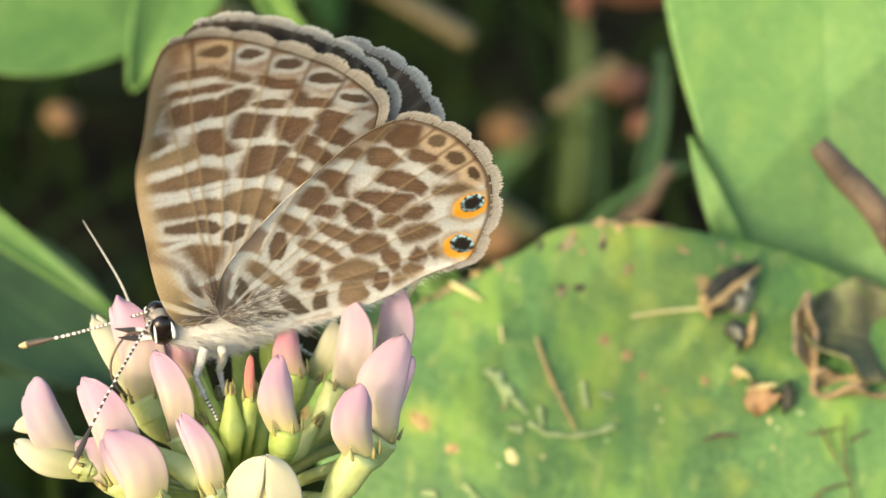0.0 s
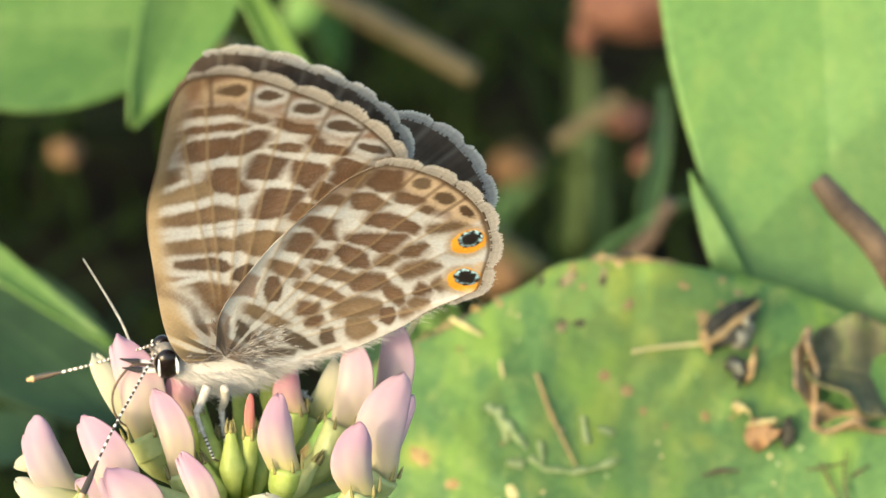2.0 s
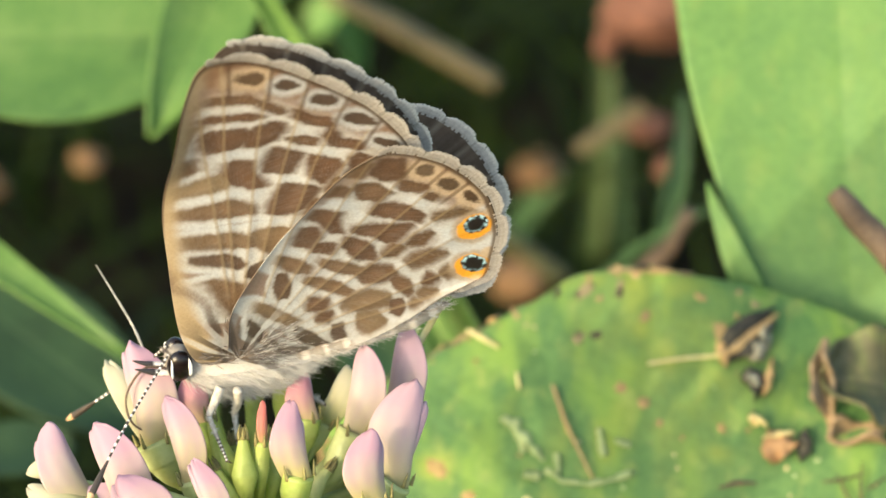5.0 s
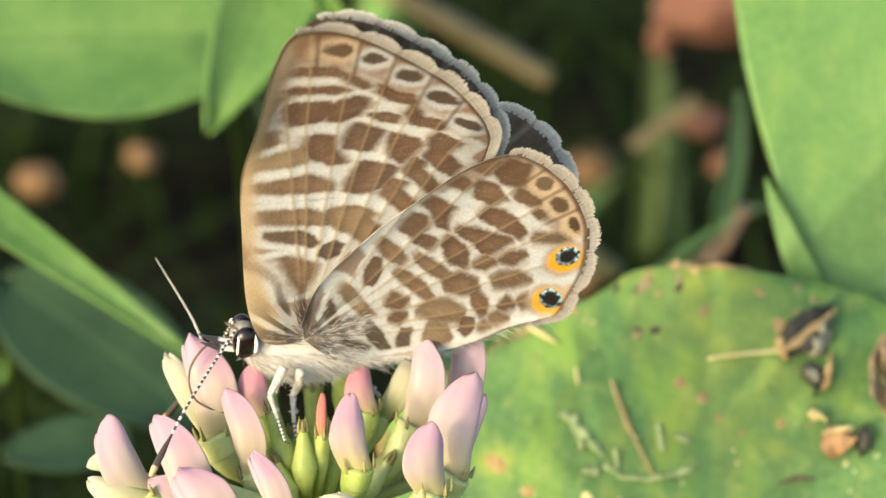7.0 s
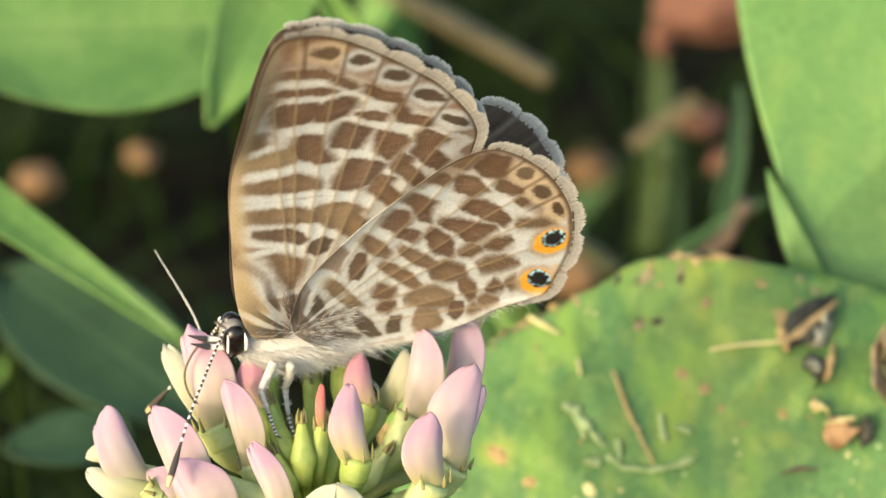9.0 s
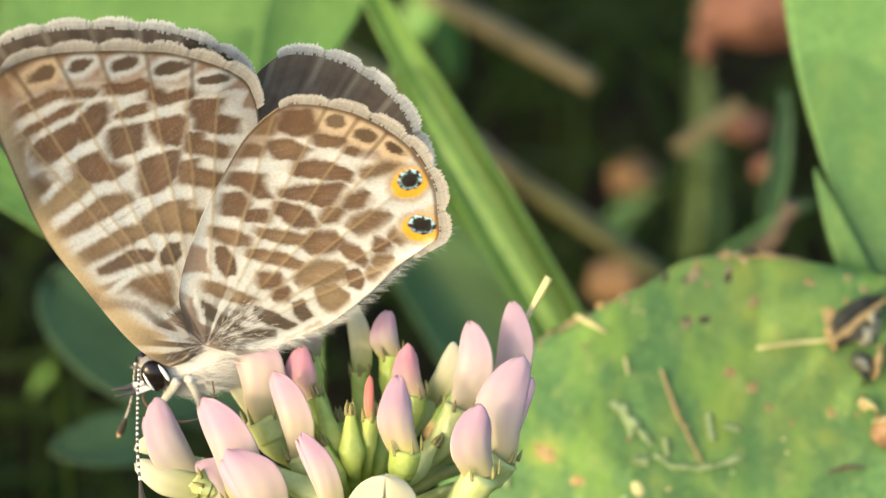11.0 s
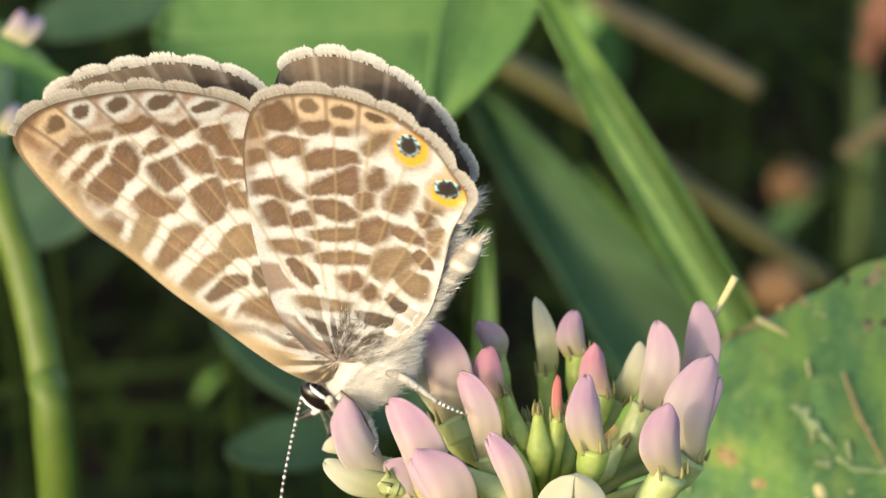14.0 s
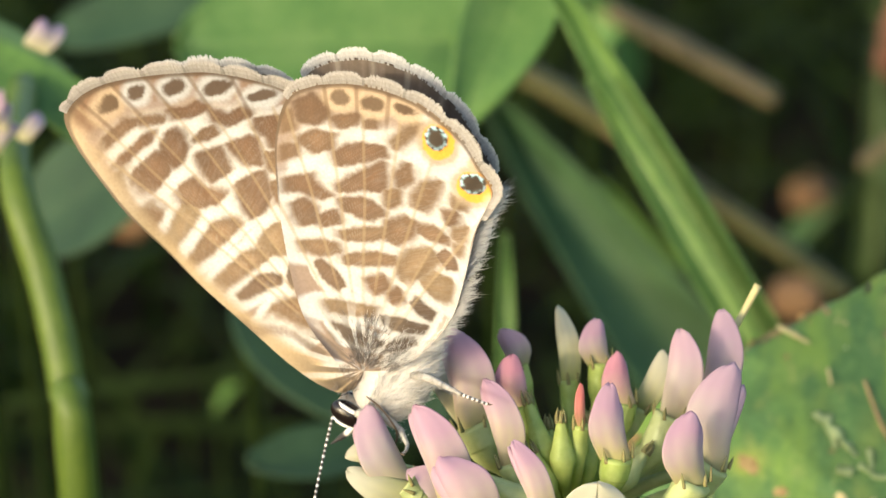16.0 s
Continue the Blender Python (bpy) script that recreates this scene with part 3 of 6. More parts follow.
# ---- litter on and round the spotted leaf ----
def on_leaf(u, v, lift=0.12):
    """A place on the spotted leaf's face."""
    p = SPOT_GRID
    k = np.argmin((p[:, 0] - u) ** 2 + (p[:, 1] - v) ** 2)
    return (u, v, p[k, 2] - lift)


def blot(name, u, v, size, material, seed, parent, squash=1.0, turn=0.0):
    """A small raised spot with an uneven rim, lying on the leaf."""
    rng = np.random.default_rng(seed)
    n = 18
    rim = []
    for k in range(n):
        a = 2 * math.pi * k / n
        q = size * (1 + rng.uniform(-0.22, 0.22))
        x, y = math.cos(a) * q, math.sin(a) * q * squash
        rim.append(on_leaf(u + x * math.cos(turn) - y * math.sin(turn), v + x * math.sin(turn) + y * math.cos(turn), 0.035))
    inner = [tuple(0.55 * a + 0.45 * b for a, b in zip(q, on_leaf(u, v, 0.09))) for q in rim]
    verts = [world_mm(q) for q in rim + inner] + [world_mm(on_leaf(u, v, 0.08))]
    faces = [(k, (k + 1) % n, n + (k + 1) % n, n + k) for k in range(n)] + [(n + k, n + (k + 1) % n, 2 * n) for k in range(n)]
    return raw(name, np.array(verts) - np.array(parent.location) / MM, faces, material, parent)


for k, (u, v, s, m, q) in enumerate([(6.8, -3.3, 0.27, RUST, 0.8), (13.8, 0.4, 0.24, RUST, 1.0), (14.4, -0.4, 0.17, RUST, 0.8), (16.8, -0.6, 0.2, RUST, 0.7), (16.2, 4.6, 0.25, RUST, 0.6), (17.0, 3.2, 0.3, RUST, 1.6),
                                    (11.3, 3.0, 0.3, DECAY, 0.7), (12.0, 3.1, 0.16, DECAY, 1.5), (5.6, -2.2, 0.45, RUST, 0.7), (2.4, -4.5, 0.5, RUST, 0.7), (11.6, 4.9, 0.5, DECAY, 0.4), (13.0, 4.95, 0.4, DECAY, 0.35), (9.2, -3.6, 0.3, PALE_STRAW, 0.7), (12.9, 1.0, 0.22, RUST, 1.2)]):
    blot("leaf_spot", u, v, s, m, 50 + k, SPOT_LEAF, q, k * 0.7)


RIM = SPOT_GRID.reshape(150, 61, 3)
rng_r = np.random.default_rng(77)
for k in range(26):
    i, j = (int(rng_r.integers(132, 149)), int(rng_r.integers(2, 59))) if k < 15 else (int(rng_r.integers(90, 140)), 1)
    u, v, _ = RIM[i, j]
    if v > 1.0:
        blot("rim_scar", u, v, rng_r.uniform(0.10, 0.30), (DECAY, RUST, TAN_TWIG)[k % 3], 90 + k, SPOT_LEAF, rng_r.uniform(0.4, 0.8), rng_r.uniform(0, 3))
# the dried brown margin, in short uneven lengths
for k in range(22):
    i0 = 70 + int(rng_r.integers(0, 60))
    if k < 12:
        j0 = int(rng_r.integers(4, 48))
        run = [RIM[149 - abs(int(6 * math.sin(j))) % 2, j] for j in range(j0, j0 + 9)]
    else:
        run = [RIM[i, 0] for i in range(i0, i0 + 16)]
    line_ = [world_mm((q[0] + rng_r.normal(0, 0.03), q[1] + rng_r.normal(0, 0.03), q[2] - 0.06)) for q in run]
    d_ = tube(line_, [0.02, *rng_r.uniform(0.05, 0.15, 4), 0.02], 24, 6, 0.6)
    raw("dry_margin", d_[0] - np.array(SPOT_LEAF.location) / MM, d_[1], (TAN_TWIG, RUST, TAN_TWIG, DECAY)[k % 4], SPOT_LEAF)
# fine pale flecks over the blade
for k in range(28):
    u, v = rng_r.uniform(4.5, 23), rng_r.uniform(-6, 4.5)
    blot("pale_fleck", u, v, rng_r.uniform(0.05, 0.13), (WEB, PALE_STRAW, RUST)[k % 3], 140 + k, SPOT_LEAF, rng_r.uniform(0.4, 1.0), rng_r.uniform(0, 3))


def litter(name, pts, radii, material, label, category, lift=0.22, group="", **kw):
    return tagged(stalk(name, [on_leaf(u, v, lift) for u, v in pts], radii, material, label, category, **kw), group=group)


litter("dry_twig", [(14.0, 1.95), (15.4, 2.15), (17.4, 2.3)], [0.07, 0.07, 0.06], PALE_STRAW, "thin straw-coloured twig lying on the leaf", "twig", 0.3, "twigs on the leaf")
litter("dry_twig", [(10.2, 1.1), (10.7, -0.4), (11.1, -1.3), (11.7, -2.6)], [0.07, 0.09, 0.07, 0.05], TAN_TWIG, "crooked brown twig lying on the leaf", "twig", 0.25, "twigs on the leaf")
litter("dry_twig", [(6.9, 3.3), (7.5, 2.95), (8.1, 2.6)], [0.09, 0.11, 0.05], PALE_STRAW, "short straw-coloured twig near the leaf rim", "twig", 0.2, "twigs on the leaf")
litter("dry_twig", [(16.6, -2.95), (17.3, -2.75), (18.1, -2.75)], [0.04, 0.1, 0.03], BARK, "small curled brown twig on the leaf", "twig", 0.2, "twigs on the leaf")
litter("dry_twig", [(8.8, 1.6), (8.9, 0.9)], [0.06, 0.05], PALE_STRAW, "tiny pale splinter on the leaf", "twig", 0.2, "twigs on the leaf", n=6)
def shred(pts, widths, seed):
    """A ragged ribbon of skin lying on the leaf."""
    rng = np.random.default_rng(seed)
    n, m = 40, 5
    line_ = smooth_line([(u, v) for u, v in pts], n)
    d = np.gradient(line_, axis=0)
    d /= np.linalg.norm(d, axis=1, keepdims=True)
    o = np.column_stack([-d[:, 1], d[:, 0]])
    w = np.interp(np.linspace(0, 1, n), np.linspace(0, 1, len(widths)), widths)
    ph = rng.uniform(0, 6, 4)
    x = np.arange(n)
    wa = w * (1 + 0.5 * np.sin(x * 0.7 + ph[0]) + 0.3 * rng.normal(0, 1, n))
    wb = w * (1 + 0.5 * np.sin(x * 0.55 + ph[1]) + 0.3 * rng.normal(0, 1, n))
    grid = np.zeros((n, m, 3))
    for i in range(n):
        for j in range(m):
            q = 2 * j / (m - 1) - 1
            k = max(wa[i] if q > 0 else wb[i], 0.02)
            u, v = line_[i] + o[i] * q * k
            grid[i, j] = world_mm(on_leaf(u, v, 0.10 + 0.07 * (1 - q * q)))
    v, f = sheet(grid, 0.03)
    org = world_mm(on_leaf(*pts[0]))
    ob = raw("shed_skin", v - org, f, WEB)
    ob.location = Vector(org) * MM
    tagged(ob, "wispy pale grey-green shred stuck to the leaf", "plant shred", "shreds on the leaf")


for k, (pts, rad) in enumerate((([(8.1, -0.25), (8.6, -0.45), (9.2, -1.2), (9.8, -1.9)], [0.1, 0.22, 0.14, 0.08]), ([(9.9, -2.2), (10.6, -2.7), (12.0, -2.75), (13.3, -2.35)], [0.12, 0.07, 0.08, 0.10]), ([(8.9, -0.9), (9.0, -1.6)], [0.16, 0.08]), ([(12.6, -1.1), (13.2, -1.3)], [0.05, 0.12]), ([(7.3, -4.7), (7.9, -5.4)], [0.06, 0.12]), ([(12.0, -0.6), (12.15, -1.7)], [0.08, 0.14]), ([(9.0, -2.4), (9.6, -2.55)], [0.1, 0.14]), ([(10.3, -1.6), (10.4, -2.4)], [0.1, 0.06]), ([(4.0, -3.1), (4.1, -3.6)], [0.1, 0.06]), ([(5.6, -5.0), (6.2, -5.1)], [0.08, 0.12]))):
    shred(pts, rad, 300 + k)


def scrap(label, shards):
    """A crumpled scrap of dead leaf in torn shards: material, foot, tip, width, lift."""
    (u, v) = shards[0][1]
    e = thing("dead_leaf_scrap", at(*on_leaf(u, v, 0.1)), label, "leaf scrap", "dead leaf scraps")
    for k, (material, foot, tip, wide, lift) in enumerate(shards):
        leaf_part("shard", material, e, on_leaf(*foot, lift), on_leaf(*tip, lift + 0.25), wide, (0.3, 0.3, -1), (width_lance, width_round, width_late)[k % 3], thick=0.06, arch=0.25, cup=-0.25, wave=0.3, teeth=0.25, veins=4, n=24, m=13, seed=60 + k)


scrap("blackened dead leaf scrap with tan streaks on the leaf", [(BLACK_AND_SHADOW, (16.98, 2.51), (19.08, 4.24), 0.95, 0.25), (TAN_TWIG, (16.84, 2.12), (19.19, 3.92), 0.35, 0.55), (BLACK_AND_SHADOW, (17.11, 2.03), (18.97, 3.29), 0.75, 0.35), (GREY_SCRAP, (18.17, 2.06), (18.85, 3.52), 0.8, 0.3), (GREY_SCRAP, (18.42, 2.84), (18.63, 3.47), 0.3, 0.6), (TAN_TWIG, (16.78, 2.84), (17.11, 1.94), 0.4, 0.2)])
scrap("small grey-black dead leaf scrap on the leaf", [(BLACK_AND_SHADOW, (18.11, 1.83), (18.19, 0.64), 0.8, 0.2), (GREY_SCRAP, (17.83, 1.61), (18.28, 1.05), 0.5, 0.35), (TAN_TWIG, (18.92, 2.17), (18.55, 0.78), 0.35, 0.15)])
# The black shard on the right is the orange scrap's shadow, modelled as a piece.
scrap("curled orange-brown dead leaf scrap, a black shard as its shadow", [(ORANGE_SCRAP, (18.23, -1.37), (19.68, -1.15), 1.15, 0.45), (BLACK_AND_SHADOW, (19.86, -1.91), (20.08, -0.57), 0.55, 0.3), (PALE_STRAW, (18.32, -0.97), (19.52, -0.75), 0.25, 0.6)])
scrap("small pale curled leaf scrap", [(PALE_STRAW, (17.83, -0.19), (18.51, -0.41), 0.3, 0.3), (TAN_TWIG, (17.94, -0.39), (18.06, -0.03), 0.25, 0.3)])


def curled_leaf():
    base = (24.5, 0.6, 15.5)
    e = thing("withered_leaf", at(*to_ground(*base)), "withering green leaf with a crisp brown curled edge", "leaf")
    leaf_part("leaf_blade", WITHER, e, base, (20.6, 1.2, 14.2), 4.6, (-0.2, 0.6, -1), width_round, arch=0.6, cup=0.7, wave=0.5, seed=71)
    leaf_part("brown_edge", CRISP, e, (20.9, 2.8, 14.4), (21.2, -0.9, 14.0), 0.55, (-0.5, 0.4, -1), width_round, arch=0.5, cup=0.5, wave=0.6, teeth=0.2, seed=72, label="crisp brown curled margin")
    leaf_part("brown_edge", CRISP, e, (21.0, -1.0, 14.0), (25.0, -1.3, 14.0), 0.8, (-0.2, 0.7, -1), width_round, arch=0.3, cup=0.5, wave=0.6, teeth=0.2, seed=73, label="crisp brown curled margin")
    stalk("petiole", [base, (25.0, -10, 18), to_ground(*base)], [0.4, 0.4, 0.5], STEM, "", "", e)


curled_leaf()
stalk("brown_twig", [(21.2, 8.7, 13.6), (22.0, 7.7, 13.4), (24.2, 5.0, 13.6), (27.5, -2, 18), to_ground(28, -4, 22)], [0.42, 0.55, 0.62, 0.5, 0.45], BARK, "dark brown broken twig standing before the broad leaf", "twig", n=40, sides=10)
moss = thing("moss_sprig", at(*on_leaf(22.2, -3.0, 0.35)), "dark brown sprig of dead moss on the leaf", "moss")
for k, q in enumerate([[(22.2, -1.9, 14.9), (22.1, -3.2, 14.9), (22.4, -5.4, 14.9), (22.5, -8, 15)], [(21.2, -2.4, 14.8), (21.6, -3.3, 14.8), (22.2, -4.3, 14.8)], [(20.6, -2.7, 14.9), (21.4, -2.6, 14.8), (22.2, -2.4, 14.8)], [(22.3, -4.6, 14.7), (21.2, -4.9, 14.6), (20.7, -5.5, 14.6)], [(22.3, -3.0, 14.8), (23.1, -2.5, 14.7)], [(20.9, -5.0, 14.6), (21.5, -5.6, 14.6), (21.2, -6.2, 14.7)]]):
    d = tube([world_mm(on_leaf(p[0], p[1], 0.35)) for p in q], [0.03, 0.06, 0.045, 0.03], 16, 6)
    raw("moss_shoot", d[0] - np.array(moss.location) / MM, d[1], MOSS, moss)


# ---- turf behind ----
def straw(pts, radii, material=STRAW, label="dry tan straw lying in the turf"):
    ob = stalk("dry_straw", pts, radii, material, label, "straw", n=30, sides=9, flat=0.5)
    return tagged(ob, group="dry straws")


straw([(1.2, 24.8, 90), (5.5, 22.6, 90), (11.4, 19.3, 90)], [1.0, 1.25, 1.1])
straw([(-6.0, 21.4, 82), (-2.0, 19.2, 82), (1.6, 16.9, 82)], [1.1, 1.35, 1.2], OLIVE_STRAW, "half-green straw slanting through the turf")
straw([(1.2, 17.0, 81), (4.0, 15.0, 81), (6.4, 13.2, 81)], [0.9, 1.1, 0.8], STRAW, "short tan straw slanting through the turf")
straw([(6.0, 13.5, 82), (10.5, 10.4, 82), (15.0, 7.2, 82)], [1.0, 1.1, 0.9], OLIVE_STRAW, "long olive-brown straw slanting through the turf")
straw([(15.6, 14.6, 80), (19.4, 17.2, 80)], [0.7, 0.9], STRAW, "short pale straw beside clay")
straw([(18.6, 9.4, 44.5), (17.2, 7.2, 45.5), (14.5, 5.0, 50)], [0.6, 0.6, 0.3], BARK, "grey-brown withered stalk bending down")


def lump(name, u, v, w, size, material, label, category, seed, stretch=(1, 1, 1), group=""):
    rng = np.random.default_rng(seed)
    off = rng.uniform(0, 50, 3)
    c = world_mm((u, v, w))
    vv, f = ellipsoid_at(np.zeros(3), size)
    out_ = []
    for p in vv:
        k = 1 + 0.35 * noise.noise(Vector(p / size * 1.3 + off)) + 0.15 * noise.noise(Vector(p / size * 3.7 + off))
        out_.append(p * k * np.array(stretch))
    ob = raw(name, out_, f, material)
    ob.location = Vector(c) * MM
    return tagged(ob, label, category, group)


def ellipsoid_at(c, r, n=18, m=24):
    v = []
    for i in range(n):
        th = math.pi * i / (n - 1)
        for j in range(m):
            ph = 2 * math.pi * j / m
            v.append(c + r * np.array((math.sin(th) * math.cos(ph), math.sin(th) * math.sin(ph), math.cos(th))))
    return np.array(v), grid_faces(n, m, True)


for u, v, w, s, st in [(22.0, 23.8, 84, 3.2, (1.5, 1, 0.9)), (20.1, 16.3, 84, 1.0, (1.3, 1, 0.8)), (21.4, 13.9, 84, 0.8, (1.3, 1, 0.8)), (18.0, 21.7, 88, 0.9, (0.8, 1, 1.4))]:
    lump("clay_clod", u, v, w, s, CLOD, "crumbly reddish clay clod in the turf", "clod", int(u * 10), st, "clay clods")
for u, v, w, s in [(15.9, 16.0, 124, 1.6), (-20.4, 13.6, 98, 1.2), (-13.9, 15.1, 98, 0.9), (13.0, 7.8, 98, 1.5), (-28.5, 12.5, 98, 1.3)]:
    lump("withered_bloom", u, v, w, s, DRY_BLOOM, "withered orange-brown clover bloom low in the turf", "dead flower", int(abs(u) * 10), (1.1, 1, 0.8), "withered blooms")


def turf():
    """The countless grass leaves of the turf behind, bent and tangled, coloured dark for shade."""
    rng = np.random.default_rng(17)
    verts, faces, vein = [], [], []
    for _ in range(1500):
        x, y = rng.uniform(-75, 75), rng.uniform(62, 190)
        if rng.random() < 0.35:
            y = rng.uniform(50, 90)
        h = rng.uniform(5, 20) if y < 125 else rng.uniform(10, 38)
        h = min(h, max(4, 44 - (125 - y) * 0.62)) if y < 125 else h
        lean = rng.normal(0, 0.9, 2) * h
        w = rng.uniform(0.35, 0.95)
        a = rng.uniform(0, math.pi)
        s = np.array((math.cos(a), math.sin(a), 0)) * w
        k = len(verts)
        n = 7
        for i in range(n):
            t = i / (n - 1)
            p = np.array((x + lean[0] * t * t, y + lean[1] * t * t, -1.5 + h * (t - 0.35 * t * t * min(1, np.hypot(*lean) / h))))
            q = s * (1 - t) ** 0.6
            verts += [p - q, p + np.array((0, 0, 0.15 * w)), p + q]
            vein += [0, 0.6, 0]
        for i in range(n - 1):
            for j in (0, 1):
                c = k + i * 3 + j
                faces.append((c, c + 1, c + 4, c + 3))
    ob = raw("turf_grass", verts, faces, SHADED_GRASS, values={"vein": vein})
    tagged(ob, "tangled grass of the turf, colour darkened to stand for shade", "grass", kind="stuff")


turf()


# ---- the clover flower that carries the butterfly ----
HEART = (-1.7, -4.6, 1.6)
clover_flower = thing("clover_flower", at(0, 0, 0), "white and pink clover flower head, half in bud", "clover flower", "clover flowers")


def floret(base, tip, width, material, calyx=CALYX, long=0.42, teeth=True, bow=0.2, second=None, facing=(0, 0.2, -1), open_=0.0, fat=1.0):
    """Pedicel and calyx with its teeth, and the petal that comes out of it."""
    b, t = np.array(base, float), np.array(tip, float)
    d = t - b
    h = np.array(HEART)
    # the calyx bends from the heart's side towards the petal
    inward = (b - h) * (1, 1, 0.45)
    inward /= np.linalg.norm(inward)
    lean = 0.4 * d / np.linalg.norm(d) + 0.6 * inward
    lean *= np.linalg.norm(d) / np.linalg.norm(lean)
    start = b - lean * long
    foot = h + (start - h) * 0.25
    w = [world_mm(p) for p in (foot, h + (start - h) * 0.72 + (0, 0.15, 0), start, b - lean * long * 0.55, b + d * (0.05 if material else 0.9))]
    r = width * 0.34 * fat
    data = tube(w, [0.2, 0.24, r * 0.62, r * 0.98, r * (1.04 if material else 0.3)], 30, 16)
    nv = len(data[0])
    axis = np.array(world_mm(t)) - np.array(world_mm(b))
    axis /= np.linalg.norm(axis)
    p1 = np.cross(axis, [0.2, 0.3, 1.0])
    p1 /= np.linalg.norm(p1)
    p2 = np.cross(axis, p1)
    org = np.array(at(0, 0, 0)) / MM
    vein = [0.5 + 0.5 * math.sin(k % 16 * math.pi / 1.6) for k in range(nv)]
    ob = raw("floret", data[0] - org, data[1], calyx, clover_flower, values={"vein": np.clip(vein, 0, 1)})
    if teeth:
        top = w[-1]
        rt = r * (1.0 if material else 0.3)
        for k in range(5):
            a = 2 * math.pi * k / 5 + width
            out_ = p1 * math.cos(a) + p2 * math.sin(a)
            q = [top - axis * 0.10 + out_ * rt * 0.98, top + axis * 0.16 + out_ * rt * 1.06, top + axis * (0.36 + 0.10 * (k % 2)) + out_ * rt * (1.12 if material else 0.6)]
            tt = tube(q, [0.085, 0.06, 0.012], 6, 5)
            raw("calyx_tooth", tt[0] - org, tt[1], TOOTH, ob)
    if material:
        petal("banner_petal", base, tip, width, material, ob, bow=bow, facing=facing, open_=open_)
        if second:
            du, dv, k = second
            petal("wing_petal", base, (tip[0] + du, tip[1] + dv, tip[2] + 0.15), width * k, PALE if material is not CREAM else CREAM, ob, bow=bow, twin=tip)
    return ob


def front_hood(base, tip, width):
    """The broad pale petal that turns its mouth to the viewer, with a slit down its middle."""
    ob = floret(base, tip, 1.6, None, CALYX_PALE, 0.3, teeth=False)
    b, t = world_mm(base), world_mm(tip)
    ax = t - b
    length = np.linalg.norm(ax)
    ax /= length
    nor = np.array(way(0.05, 0.45, -1))
    nor -= ax * (nor @ ax)
    nor /= np.linalg.norm(nor)
    side = np.cross(ax, nor)
    org = np.array(at(0, 0, 0)) / MM
    for k in (-1, 1):
        s, q = np.meshgrid(np.linspace(0, 1, 26), np.linspace(0, 1, 18), indexing="ij")
        slit = 0.30 * np.clip(1 - s / 0.72, 0, 1) ** 1.2
        half = width / 2 * np.clip(1 - s ** 3.2, 0, 1) ** 0.62 * (0.75 + 0.35 * s)
        x = k * (slit + 0.01 + np.maximum(half, 0.01) * q)
        h = 0.42 * (1 - q ** 1.6) * (1 - 0.5 * s ** 2) - 0.16 * np.exp(-(q / 0.10) ** 2) * np.clip(1 - s, 0, 1) + 0.05 * np.sin(4 * q + 5 * s + k)
        p = b + ax * (length * s)[..., None] + side * x[..., None] + nor * h[..., None]
        if k < 0:
            p = p[:, ::-1]
        v, f = sheet(p, 0.04)
        al = np.tile((0.45 + 0.5 * s).ravel(), 2)
        raw("hood_half", v - org, f, CREAM, ob, values={"along": al, "rim": al * 0})
    petal("keel_petal", base, tuple(x + (y - x) * 0.72 for x, y in zip(base, tip)), 0.7, YOLK, ob)


# base (u, v), tip (u, v), width, depth, petal, calyx, length of the calyx, whether a second petal shows
FRONT = [
    (3.28, -2.23, 4.02, 1.43, 1.7, -1.6, PALE, CALYX_PALE, 0.35, 1),
    (2.70, -2.79, 2.44, -0.31, 1.45, -3.2, PINK, CALYX_PALE, 0.85, 0),
    (0.08, -1.96, -0.28, 0.67, 1.25, -3.0, PINK, CALYX, 0.42, 1),
    (-2.41, -4.01, -3.44, -1.27, 0.95, -4.2, PINK, CALYX_PALE, 0.25, 0),
    (-3.61, -2.16, -4.42, 0.87, 1.1, -2.2, PINK, CALYX_PALE, 0.3, 0),
    (-4.67, -4.46, -5.91, -1.79, 1.75, -4.0, PINK, CALYX_PALE, 0.25, 0),
    (-5.55, -3.66, -6.80, -0.01, 1.5, -2.8, PINK, CALYX_PALE, 0.3, 0),
    (-7.32, -2.95, -8.71, -0.10, 1.42, -1.8, PALE, CALYX_PALE, 0.2, 1),
    (-1.16, -0.79, -1.18, 0.68, 0.34, -1.8, RED, CALYX, 1.05, 0),
]
BACK = [
    (1.96, -0.54, 2.43, 2.61, 1.32, -0.4, PALE, CALYX_PALE, 0.55, 0),
    (3.35, -0.46, 3.94, 3.35, 1.32, 0.8, PALE, CALYX_PALE, 0.4, 1),
    (0.86, -0.18, 1.82, 1.91, 0.87, 1, CREAM, CALYX_PALE, 0.5, 0),
    (0.41, -0.02, 0.05, 1.83, 1.02, 0.2, ROSE, CALYX, 0.45, 0),
    (-0.43, 1.43, -0.67, 3.03, 1.02, 1, PINK, CALYX, 0.9, 0),
    (-1.56, 0.76, -1.92, 3.53, 0.79, 1.4, CREAM, CALYX, 0.6, 0),
    (-3.29, -0.11, -3.68, 1.71, 1.06, -0.8, ROSE, CALYX, 0.9, 0),
    (-3.41, 1.35, -3.88, 2.71, 0.91, 1, PALE, CALYX, 0.8, 0),
    (-4.93, -0.89, -5.72, 2.75, 1.62, -1.0, PINK, CALYX_PALE, 0.3, 0),
    (-3.95, -1.75, -6.72, 2.05, 1.0, 0.3, CREAM, CALYX_PALE, 0.3, 0),
]
